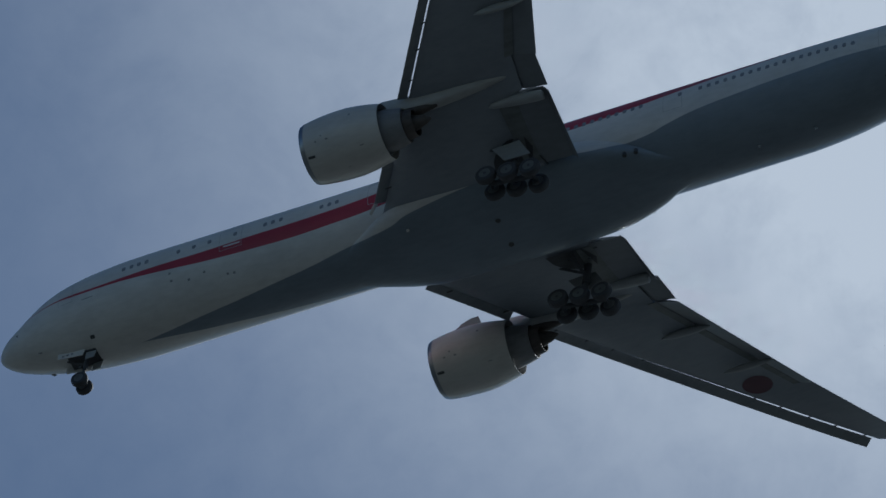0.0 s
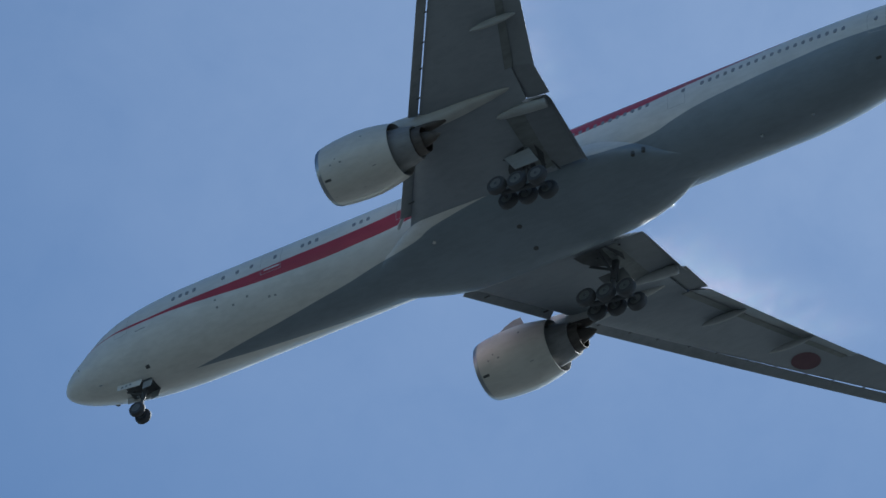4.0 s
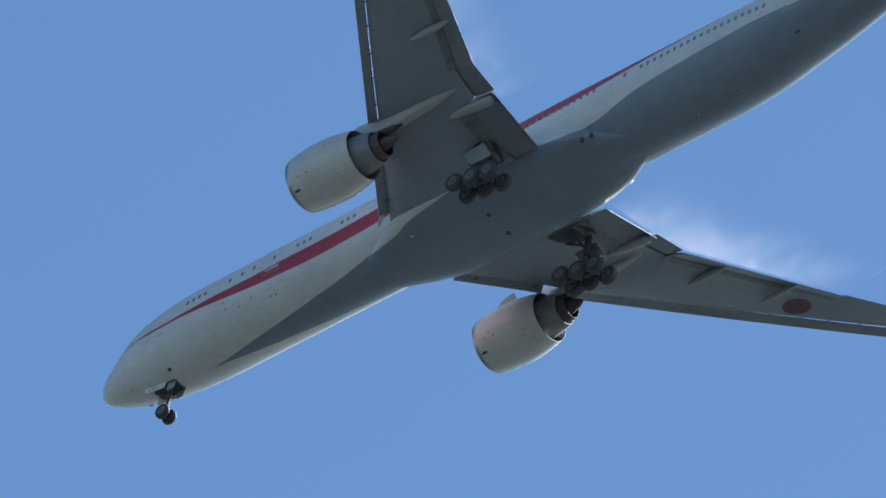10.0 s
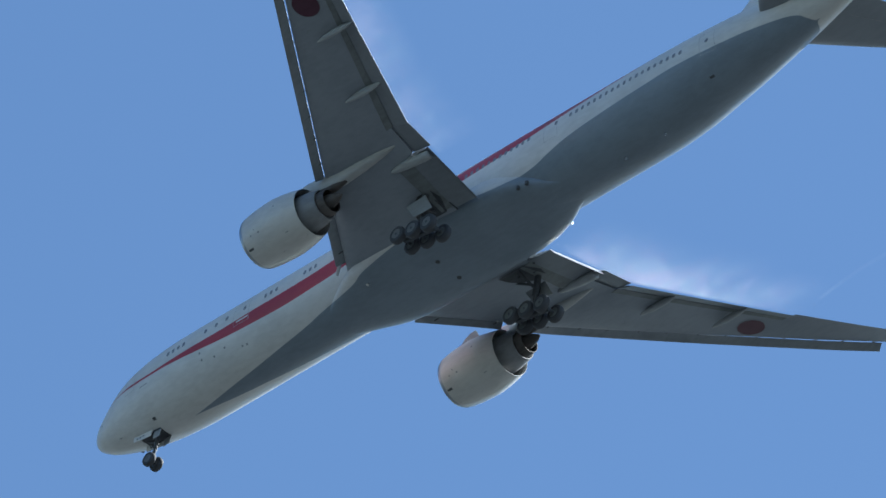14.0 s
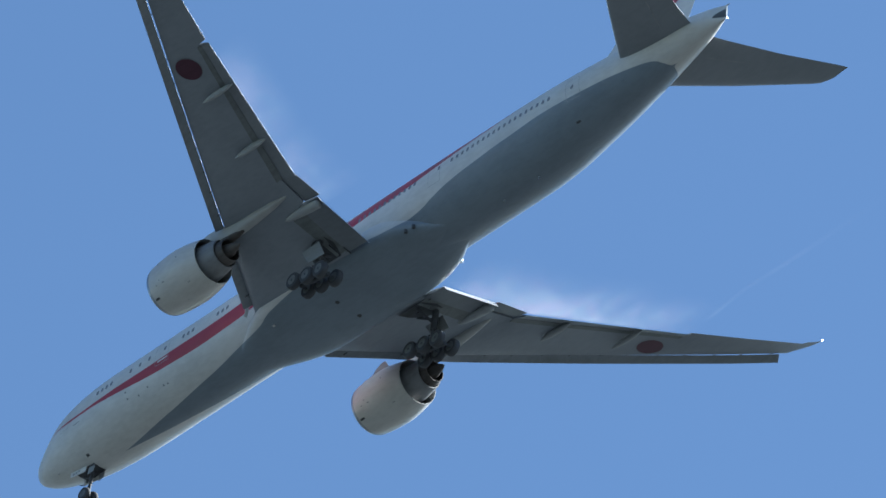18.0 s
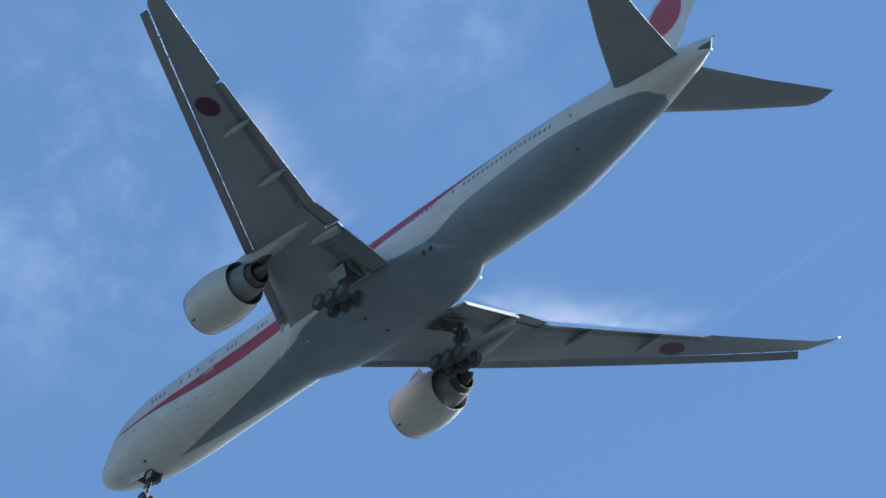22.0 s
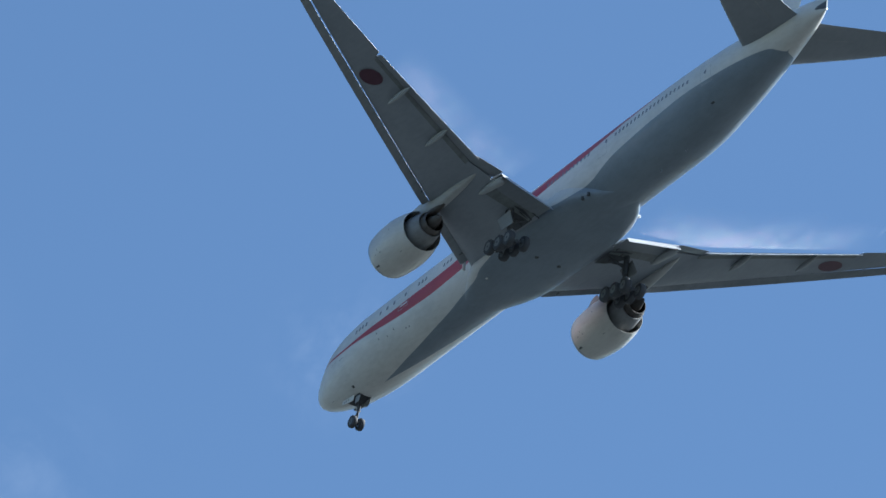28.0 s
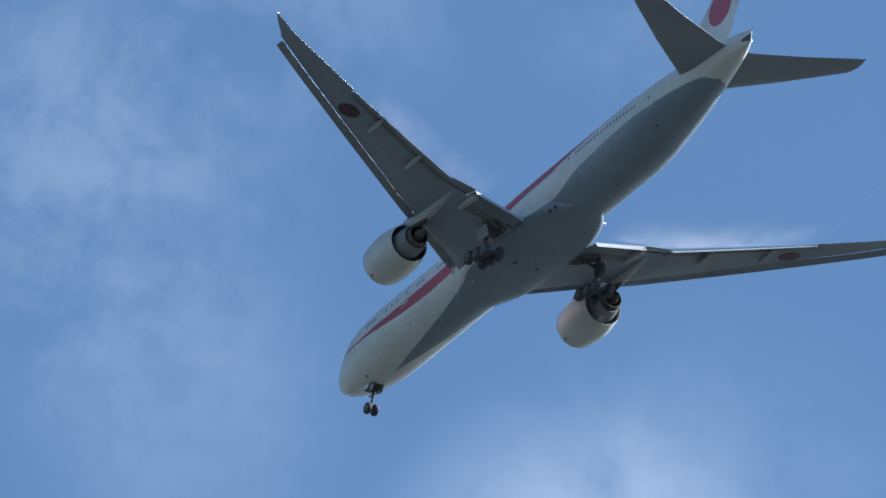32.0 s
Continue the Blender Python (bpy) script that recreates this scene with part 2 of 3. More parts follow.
LIT_EDGE = plain("lit_leading_edge", (0.78, 0.78, 0.77), 0.38, 0.0, 0.1, 0.3, relief=0)
GROUND = material("field_and_paving", grass)

# ---- building blocks ----


def P(s, y, z):
    """A point of the airliner: s metres aft of the nose, y to port, z up."""
    return Vector((36.0 - s, y, z))


def part(name, bm, mat, parent, label="", sharp=35):
    bmesh.ops.recalc_face_normals(bm, faces=bm.faces)
    for face in bm.faces:
        face.smooth = True
    mesh = bpy.data.meshes.new(name)
    bm.to_mesh(mesh)
    bm.free()
    for m in (mat if isinstance(mat, (list, tuple)) else [mat]):
        mesh.materials.append(m)
    mesh.set_sharp_from_angle(angle=radians(sharp))
    ob = new(name, mesh)
    ob.parent = parent
    if label:
        tagged(ob, label)
    return ob


def shared(name, mesh, parent, m):
    ob = new(name, mesh)
    ob.parent = parent
    ob.matrix_basis = m
    return ob


def loft(rings, ends=(True, True), bm=None, ring_closed=True):
    bm = bm or bmesh.new()
    rows = [[bm.verts.new(p) for p in ring] for ring in rings]
    count = len(rows[0])
    for a, b in zip(rows, rows[1:]):
        for k in range(count if ring_closed else count - 1):
            bm.faces.new((a[k], a[(k + 1) % count], b[(k + 1) % count], b[k]))
    for row, wanted in ((rows[0], ends[0]), (rows[-1], ends[1])):
        if wanted:
            bm.faces.new(row)
    return bm


def lathe(profile, centre, axis="x", sides=32, bm=None, ends=(True, True)):
    """Turns a profile of (along, radius) about an axis through centre."""
    rings = []
    for along, r in profile:
        ring = []
        for k in range(sides):
            a = 2 * math.pi * k / sides
            c, w = r * math.cos(a), r * math.sin(a)
            ring.append(centre + {"x": Vector((-along, c, w)), "y": Vector((c, along, w)), "z": Vector((c, w, along))}[axis])
        rings.append(ring)
    return loft(rings, ends, bm)


def box(bm, lo, hi, bevel=0.02, turn=None):
    made = bmesh.ops.create_cube(bm, size=1.0)["verts"]
    lo, hi = Vector(lo), Vector(hi)
    for v in made:
        v.co = Vector([lo[i] + (v.co[i] + 0.5) * (hi[i] - lo[i]) for i in range(3)])
    if turn:
        bmesh.ops.transform(bm, matrix=turn, verts=made)
    if bevel:
        edges = {e for v in made for e in v.link_edges}
        bmesh.ops.bevel(bm, geom=list(edges), offset=bevel, segments=2, affect="EDGES", profile=0.6)
    return bm


def rod(bm, a, b, r, r2=None, sides=14):
    a, b = Vector(a), Vector(b)
    way = b - a
    turn = way.to_track_quat("Z", "Y").to_matrix().to_4x4()
    bmesh.ops.create_cone(bm, cap_ends=True, segments=sides, radius1=r, radius2=r if r2 is None else r2, depth=way.length,
                          matrix=Matrix.Translation((a + b) / 2) @ turn)
    return bm


def smooth_table(rows, at):
    """A curve with no overshoot through the columns of rows."""
    rows = np.array(rows, float)
    xs, out = rows[:, 0], []
    h = np.diff(xs)
    for col in rows[:, 1:].T:
        d = np.diff(col) / h
        m = np.concatenate(([d[0]], np.where(d[:-1] * d[1:] > 0, 2 * d[:-1] * d[1:] / (d[:-1] + d[1:] + 1e-12), 0), [d[-1]]))
        k = np.clip(np.searchsorted(xs, at) - 1, 0, len(h) - 1)
        u = (at - xs[k]) / h[k]
        out.append(col[k] * (1 + 2 * u) * (1 - u) ** 2 + h[k] * m[k] * u * (1 - u) ** 2 + col[k + 1] * u * u * (3 - 2 * u) + h[k] * m[k + 1] * u * u * (u - 1))
    return np.array(out).T


# ---- ground ----
def build_ground():
    bm = bmesh.new()
    rings = [[Vector((r * math.cos(math.tau * k / 64), r * math.sin(math.tau * k / 64), 0)) for k in range(64)] for r in (4, 40, 300, 1200, 4600, 15000, 50000)]
    loft(rings, (True, False), bm)
    ground = part("ground", bm, GROUND, None)
    tagged(ground, "flat open ground of grass and paving", "ground", kind="structure")


build_ground()

# ---- the airliner ----
airliner = new("airliner")
airliner.empty_display_size = 3
tagged(airliner, "white twin-engine airliner with red side band, landing gear down", "aeroplane")

# s, top, bottom, half width
AXIS = -0.32    # height of the cabin's own axis
HULL = ((0.18, -1.20, -1.24, 0.02), (0.24, -0.98, -1.42, 0.24), (0.40, -0.73, -1.62, 0.50), (0.7, -0.43, -1.84, 0.82), (1.2, -0.07, -2.10, 1.18), (2.0, 0.43, -2.40, 1.57),
        (3.0, 1.18, -2.69, 1.96), (4.2, 1.96, -2.98, 2.33), (5.5, 2.38, -3.20, 2.62), (7.5, 2.66, -3.36, 2.90), (10.0, 2.77, -3.42, 3.07),
        (12.0, 2.78, -3.42, 3.10), (50.0, 2.78, -3.42, 3.10), (53.0, 2.78, -3.42, 3.10), (56.0, 2.76, -3.19, 3.02), (59.0, 2.71, -2.60, 2.80),
        (62.0, 2.62, -2.02, 2.48), (65.0, 2.48, -1.40, 2.05), (68.0, 2.28, -0.78, 1.53), (70.5, 2.06, -0.20, 1.05), (72.3, 1.82, 0.25, 0.50), (73.2, 1.62, 0.44, 0.05))


def hull(s):
    return smooth_table(HULL, np.atleast_1d(float(s)))[0]


def on_hull(s, degrees, out=0.0):
    """A point on the fuselage's skin; degrees from straight down towards port."""
    top, low, wide = hull(s)
    a = radians(degrees)
    y, z = math.sin(a), -math.cos(a)
    mid, half = (top + low) / 2, (top - low) / 2
    # the ray from the axis point (0, 0) of the paint's own angle
    lo, hi = 0.0, 5.0
    for _ in range(40):
        r = (lo + hi) / 2
        inside = (r * y / wide) ** 2 + ((AXIS + r * z - mid) / half) ** 2 < 1
        lo, hi = (r, hi) if inside else (lo, r)
    return P(s, (lo + out) * y, AXIS + (lo + out) * z)


def build_fuselage():
    stations = np.concatenate((np.array([0.18, 0.19, 0.21, 0.24, 0.31, 0.40, 0.54, 0.7, 0.95]), np.arange(1.2, 12, 0.4), np.arange(12, 50, 1.0), np.arange(50, 73.2, 0.5), [73.2]))
    rings = []
    for s, (top, low, wide) in zip(stations, smooth_table(HULL, stations)):
        mid, half = (top + low) / 2, (top - low) / 2
        rings.append([P(s, wide * math.sin(a), mid - half * math.cos(a)) for a in np.linspace(0, 2 * math.pi, 96, endpoint=False)])
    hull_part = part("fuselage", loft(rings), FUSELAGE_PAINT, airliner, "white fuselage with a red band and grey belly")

    # cabin windows, each a rounded pane set in its frame
    rows = [9.85, 10.38, 10.88, 11.41, 13.57, 14.61, 15.66, 17.40, 19.41, 19.94, 20.47, 23.20, 23.72, 24.23]
    rows += [38.53 + 0.533 * k for k in range(12)] + [46.95, 60.35] + [48.30 + 0.548 * k for k in range(19)]
    pane = bmesh.new()
    outline = [Vector((0.13 * (abs(math.cos(a)) ** 0.6) * math.copysign(1, math.cos(a)), 0, 0.19 * (abs(math.sin(a)) ** 0.6) * math.copysign(1, math.sin(a))))
               for a in np.linspace(0, math.tau, 16, endpoint=False)]
    loft([[p + Vector((0, d, 0)) for p in outline] for d in (-0.03, 0.012)] + [[p * 0.85 + Vector((0, 0.018, 0)) for p in outline]], bm=pane)
    first = part("cabin_window", pane, WINDOW_GLASS, hull_part)
    mesh, used = first.data, False
    for s in rows:
        for side in (1, -1):
            at = on_hull(s, 99.3)
            out = Vector((0, at.y, at.z - AXIS)).normalized()
            m = Matrix.Translation(Vector((at.x, side * at.y, at.z))) @ pose(0, 0, 0, math.degrees(math.asin(out.z)) * side, 0, 0 if side > 0 else 180)
            if not used:
                first.matrix_basis, used = m, True
            else:
                shared("cabin_window", mesh, hull_part, m)

    # doors: a seam round each opening, and the pane in it
    def seam(s0, s1, a0, a1, side, label, wide=0.028):
        bm = bmesh.new()
        outer = [(s0, a) for a in np.linspace(a0, a1, 9)] + [(s1, a) for a in np.linspace(a1, a0, 9)]
        inner = [(min(max(q, s0 + wide), s1 - wide), min(max(a, a0 + 0.55), a1 - 0.55)) for q, a in outer]
        rings = [[on_hull(q, a, 0.005) for q, a in ring] for ring in (outer, inner)]
        for ring in rings:
            for p in ring:
                p.y *= side
        loft(rings, (False, False), bm)
        return part("door", bm, SEAM, hull_part, label)

    for s0, s1 in ((5.2, 6.25), (16.35, 17.85), (26.3, 27.3), (45.85, 47.1), (59.75, 61.0)):
        for side in (1, -1):
            seam(s0, s1, 78, 114, side, "white cabin door with a grey seam")

    # stencils and small marks that cannot be read: plain bars
    def bar(name, s0, s1, a0, a1, mat, label="", lift=0.005):
        bm = bmesh.new()
        loft([[on_hull(s, d, lift) for d in np.linspace(a0, a1, 4)] for s in (s0, s1)], (False, False), bm, ring_closed=False)
        return part(name, bm, mat, hull_part, label)

    bar("stencil_bar", 16.62, 17.75, 82.0, 84.2, WHITE_PAINT, "pale stencilled plate on the band")
    bar("stencil_bar", 6.9, 7.7, 73.6, 74.8, MARK_GREY, "grey stencil line")
    for s0, a in ((12.92, 58.8), (12.88, 68.4), (14.05, 54.2), (15.12, 57.5), (16.58, 47.4), (17.0, 46.4)):
        bar("skin_vent", s0, s0 + 0.16, a, a + 2.6, MARK_GREY, "small grey skin vent")
    for name, s, a, ds, da in (("air_vent", 6.92, 23, 0.30, 4.6), ("outflow_valve", 59.7, 37.5, 0.36, 4.5), ("drain_vent", 1.9, 60, 0.12, 4)):
        bar(name, s, s + ds, a, a + da, HINT_DARK, "dark belly vent", lift=0.008)

    # cockpit panes
    for side in (1, -1):
        for s0, s1, a0, a1 in ((2.35, 3.45, 148, 176), (2.6, 3.7, 125, 145), (3.0, 4.1, 112, 123)):
            bm = bmesh.new()
            rows_ = [[on_hull(s, d, 0.006) for d in np.linspace(a0, a1, 6)] for s in np.linspace(s0, s1, 4)]
            for row in rows_:
                for p in row:
                    p.y *= side
            loft(rows_, (False, False), bm, ring_closed=False)
            part("cockpit_window", bm, WINDOW_GLASS, hull_part, "dark cockpit pane")

    # air probes under the nose, antennas under the belly
    for s, a, h in ((3.15, -35, 0.16), (3.3, 22, 0.14), (51.0, 6, 0.30), (54.6, 6, 0.26)):
        base = on_hull(s, abs(a), -0.02)
        base.y *= 1 if a >= 0 else -1
        out = Vector((0, base.y, base.z)).normalized()
        bm = bmesh.new()
        rings = []
        for along, chord, thick in ((0, 0.30, 0.035), (0.6, 0.24, 0.028), (1.0, 0.14, 0.012)):
            mid = base + out * h * along + Vector((-0.12 * along, 0, 0))
            side = out.cross(Vector((1, 0, 0)))
            rings.append([mid + Vector((math.cos(b) * chord / 2, 0, 0)) + side * (math.sin(b) * thick) for b in np.linspace(0, math.tau, 12, endpoint=False)])
        part("blade_antenna", loft(rings, bm=bm), MARK_GREY, hull_part, "small grey blade antenna")

    # tail cone outlet, a flat dark patch for its shaded opening, and lamp
    def flank(q, z, out=0.012):
        top, low, wide = hull(q)
        across = wide * math.sqrt(max(0.0, 1 - ((z - (top + low) / 2) / ((top - low) / 2)) ** 2))
        return P(q, across + out, z)

    bm = bmesh.new()
    loft([[flank(q, lo), flank(q, (lo + hi) / 2), flank(q, hi)] for q, lo, hi in ((72.25, 0.66, 0.74), (72.5, 0.62, 0.90), (72.8, 0.58, 1.06), (73.0, 0.55, 1.16), (73.18, 0.53, 1.22))],
         (False, False), bm, ring_closed=False)
    part("tail_outlet", bm, DARK_DUCT, hull_part, "dark three-cornered patch painted as the tail cone's exhaust outlet")
    bm = bmesh.new()
    loft([[P(73.05 + d, 0.04 * w * math.cos(b), 1.56 + 0.06 * w * math.sin(b)) for b in np.linspace(0, math.tau, 12, endpoint=False)]
          for d, w in ((0, 1), (0.3, 0.9), (0.42, 0.4))], bm=bm)
    part("tail_spike", bm, MARK_GREY, hull_part)
    bm = bmesh.new()
    bmesh.ops.create_uvsphere(bm, u_segments=12, v_segments=8, radius=0.03, matrix=Matrix.Translation(P(73.22, -0.06, 0.48)))
    part("tail_lamp", bm, WHITE_LAMP, hull_part, "lit white tail lamp")
    return hull_part


fuselage = build_fuselage()


def build_belly_fairing():
    # s, bottom, half width, height of the widest line, power of the section's outline
    rows = ((23.0, -3.34, 0.9, -3.02), (24.5, -3.40, 1.7, -2.78), (25.6, -3.44, 2.25, -2.62), (27.0, -3.50, 2.95, -2.36), (28.6, -3.54, 3.36, -2.22), (31.0, -3.56, 3.52, -2.18),
            (36.0, -3.57, 3.58, -2.20), (39.5, -3.55, 3.52, -2.26), (41.2, -3.52, 3.30, -2.36), (42.6, -3.48, 2.88, -2.48), (44.0, -3.42, 2.28, -2.66), (45.1, -3.37, 1.60, -2.88), (46.4, -3.30, 1.1, -3.05))
    at = np.concatenate((np.arange(23.0, 46.4, 0.4), [46.4]))
    rings = []
    for s, (low, wide, mid) in zip(at, smooth_table(rows, at)):
        ring = []
        for a in np.linspace(0, 2 * math.pi, 64, endpoint=False):
            c, w = math.cos(a), math.sin(a)
            power = np.interp(s, (25.5, 29.0), (1.0, 0.72))
            y = wide * math.copysign(abs(w) ** power, w)
            z = mid - (mid - low) * abs(c) ** min(1.0, power + 0.08) if c > 0 else mid + (0.2 + (1.4 + np.interp(s, (36, 40), (0, 0.9))) * min(1, max(0, (wide - 1.4) / 2.0))) * abs(c) ** 0.9
            ring.append(P(s, y * (1.0 if c > 0 else 1 - 0.18 * abs(c)), z))
        rings.append(ring)
    body = part("belly_fairing", loft(rings), FAIRING_PAINT, airliner, "grey wing-to-body fairing")
    for s, y in ((34.09, 0.93), (34.06, -1.18)):
        part("belly_vent", lathe([(-0.02, 0.17), (0.03, 0.17), (0.05, 0.12)], P(s, y, -3.56), "z", 14), HINT_DARK, body, "dark round belly vent")
    for s, y in ((43.1, 2.50), (43.8, 2.42)):
        part("belly_vent", lathe([(-0.14, 0.13), (0.12, 0.13)], P(s, y, -3.03 if s < 43.5 else -2.95), "z", 12), HINT_DARK, body, "dark round belly vent")
    for s in (28.42,):
        part("belly_glint", lathe([(-0.05, 0.10), (0.04, 0.10), (0.07, 0.05)], P(s + 0.25, 2.2, -3.42), "z", 12), WHITE_PAINT, body, "small white stub painted for a belly glint")
    bm = bmesh.new()
    bmesh.ops.create_uvsphere(bm, u_segments=16, v_segments=10, radius=0.17, matrix=Matrix.Translation(P(42.70, -3.00, -2.32)))
    part("glint_ball", bm, BRIGHT_METAL, body, "polished metal ball added to give a glint")
    for side in (1, -1):
        bm = box(bmesh.new(), P(26.95, side * 2.22 - 0.12, -3.03), P(26.5, side * 2.22 + 0.12, -2.70), 0.05)
        part("ram_air_scoop", bm, MARK_GREY, body, "dark air intake")
    return body


build_belly_fairing()


# ---- wings ----
def lead(y):
    """The wing's leading line with the slats out."""
    return 27.23 + (abs(y) - 4.0) * 0.6735


def rise(y):
    """The height of the wing's chord line."""
    y = abs(y)
    return -2.10 + 0.178 * (y - 4.0) + 0.0006 * (y - 4.0) ** 2 + 0.00045 * max(0, y - 26) ** 3


def foil(s0, z0, s1, z1, y, thick, blunt=0.0, camber=0.02, count=14, nose=1.0):
    """A closed wing section between its leading and trailing points."""
    chord = s1 - s0
    us = [(1 - math.cos(math.pi * k / count)) / 2 for k in range(count + 1)]

    def half(u):
        return thick * chord * 5 * (0.2969 * math.sqrt(u) * nose - 0.126 * u - 0.3516 * u * u + 0.2843 * u ** 3 - 0.1036 * u ** 4) + blunt * u / 2

    def mid(u):
        return z0 + (z1 - z0) * u + camber * chord * 4 * u * (1 - u)
    upper = [P(s0 + chord * u, y, mid(u) + half(u)) for u in reversed(us)]
    lower = [P(s0 + chord * u, y, mid(u) - half(u)) for u in us[1:]]
    return upper + lower


def build_wing(side):
    # y, end of the fixed skin, its blunt edge, thickness
    rows = [(2.2, 38.2, 0.9, 0.115), (3.9, 38.25, 0.75, 0.112), (6.2, 38.30, 0.62, 0.108), (8.45, 38.35, 0.50, 0.104), (8.60, 39.00, 0.36, 0.104), (10.92, 39.25, 0.34, 0.102),
            (11.0, 39.20, 0.42, 0.102), (14.2, 40.55, 0.36, 0.100), (19.3, 42.62, 0.28, 0.097), (22.92, 44.05, 0.22, 0.095),
            (23.02, 44.84, 0.02, 0.095), (27.0, 46.44, 0.02, 0.095), (30.9, 47.92, 0.015, 0.092)]
    rings = []
    for y, s1, blunt, thick in rows:
        s0 = lead(y) + 0.83
        twist = np.interp(y, (4, 8.5, 11), (0.36, 0.20, 0.0))    # the root is set nose-up
        droop = 0.12 if 23 < y < 30 else 0.06 if y > 30 else 0.0    # the ailerons hang a little
        rings.append(foil(s0, rise(y) + twist, s1, rise(y) - 0.02 * (s1 - s0) - droop, side * y, thick, blunt))
    for y, s0, s1, up in ((31.3, 46.75, 48.10, 0.14), (31.7, 47.2, 48.2, 0.32), (32.1, 47.7, 48.3, 0.54), (32.4, 48.15, 48.36, 0.76)):
        rings.append(foil(s0, rise(31.0) + up, s1, rise(31.0) + up, side * y, 0.09, 0.01))
    wing = part("wing", loft(rings), WING_PAINT, airliner, "grey wing underside with a red disc")

    # slats
    cuts = [3.85, 8.85] + [10.35 + k * (30.9 - 10.35) / 6 for k in range(7)]
    for a, b in zip(cuts, cuts[1:]):
        if abs(a - 8.85) < 0.01:
            continue
        rings = []
        for y in np.linspace(a + 0.001, b - 0.001, 4):
            s0, z = lead(y), rise(y)
            droop = np.interp(y, (4, 8, 11, 20, 28), (0.10, -0.02, -0.26, -0.38, -0.43))
            tail = np.interp(y, (4, 8.5), (0.42, 0.26)) if b < 9 else np.interp(y, (11, 20, 27), (0.02, -0.03, -0.10))
            ring = foil(s0, z + droop, s0 + (0.58 if b < 9 else np.interp(y, (11, 20, 27), (0.51, 0.50, 0.48))), z + tail, side * y, 0.17, 0.015, 0.05, 10)
            rings.append([Vector((p.x, p.y - side * 0.6735 * (36.0 - p.x - s0), p.z)) for p in ring])
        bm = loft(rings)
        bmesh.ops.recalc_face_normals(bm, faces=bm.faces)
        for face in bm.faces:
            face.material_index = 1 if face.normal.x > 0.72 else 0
        part("slat", bm, [SLAT_METAL, LIT_EDGE], wing, "grey leading-edge slat drooped open")
        for y in (a + 0.8, b - 0.8):
            z = rise(y)
            bm = box(bmesh.new(), P(lead(y) + 0.95, side * y - 0.03, z - 0.02), P(lead(y) + 0.55, side * y + 0.03, z + 0.06), 0.008)
            part("slat_track", bm, STEEL, wing)

    # curled white seal at the inner end of the slats
    bm = bmesh.new()
    loft([[P(s + 0.09 * math.cos(b), side * (y + 0.14 * math.sin(b)), z) for b in np.linspace(0, math.tau, 10, endpoint=False)]
          for s, y, z in ((26.62, 3.20, -2.05), (26.88, 3.36, -1.80), (27.10, 3.48, -1.55), (27.26, 3.56, -1.30), (27.46, 3.62, -1.20))], bm=bm)
    part("slat_seal", bm, WHITE_PAINT, wing, "curled white seal at the wing root")

    # flaps and flaperon, lowered
    def surface(name, y0, y1, front, back, drop0, drop1, label, mat=CONTROL_PAINT, thick=0.13, camber=0.02):
        rings = []
        for k in range(5):
            u = k / 4
            y = y0 + (y1 - y0) * u
            s0, s1 = front[0] + (front[1] - front[0]) * u, back[0] + (back[1] - back[0]) * u
            z = rise(y)
            rings.append(foil(s0, z + drop0[0] + (drop0[1] - drop0[0]) * u, s1, z + drop1[0] + (drop1[1] - drop1[0]) * u, side * y, thick, 0.02, camber, 10))
        bm = loft(rings)
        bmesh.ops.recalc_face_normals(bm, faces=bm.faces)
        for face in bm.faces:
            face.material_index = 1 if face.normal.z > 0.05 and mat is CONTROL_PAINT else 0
        return part(name, bm, [mat, LIT_FLAP_TOP], wing, label)

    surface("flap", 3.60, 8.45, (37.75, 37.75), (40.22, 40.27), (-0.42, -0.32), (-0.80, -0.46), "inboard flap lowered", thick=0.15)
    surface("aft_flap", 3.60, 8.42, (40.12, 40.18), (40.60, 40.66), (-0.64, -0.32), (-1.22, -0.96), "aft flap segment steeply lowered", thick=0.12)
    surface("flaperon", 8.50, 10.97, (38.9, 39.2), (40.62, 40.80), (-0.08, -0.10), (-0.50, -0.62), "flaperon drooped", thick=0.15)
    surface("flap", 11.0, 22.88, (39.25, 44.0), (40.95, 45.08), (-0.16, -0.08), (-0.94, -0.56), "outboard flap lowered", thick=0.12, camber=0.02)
    surface("cove", 3.8, 8.4, (37.2, 37.2), (38.4, 38.4), (-0.66, -0.56), (-0.62, -0.50), "", COVE_SHADE, 0.05)
    surface("cove", 11.0, 22.8, (38.85, 43.75), (39.45, 44.15), (-0.38, -0.22), (-0.36, -0.22), "", COVE_SHADE, 0.05)

    # flap track fairings
    for y, s0, s1, z0, z1, w, h in ((8.15, 36.6, 40.2, -1.78, -2.16, 0.38, 0.30), (14.45, 38.3, 41.7, -0.68, -0.76, 0.20, 0.30), (19.35, 40.4, 43.7, 0.22, 0.14, 0.18, 0.26)):
        rings = []
        shape = ((0, 0.05), (0.04, 0.3), (0.15, 0.65), (0.35, 0.95), (0.55, 1.0), (0.75, 0.85), (0.9, 0.5), (0.97, 0.22), (1, 0.04))
        if y < 9:
            shape = ((0, 0.08), (0.06, 0.45), (0.2, 0.72), (0.45, 0.92), (0.7, 1.0), (0.9, 0.98), (0.98, 0.9), (1, 0.6))
        for u, r in shape:
            rings.append([P(s0 + (s1 - s0) * u, side * y + w * r * math.cos(b), z0 + (z1 - z0) * u ** 1.4 + h * r * math.sin(b)) for b in np.linspace(0, math.tau, 16, endpoint=False)])
        part("flap_track_fairing", loft(rings), FAIRING_GREY, wing, "pale canoe-shaped flap track fairing", 60)

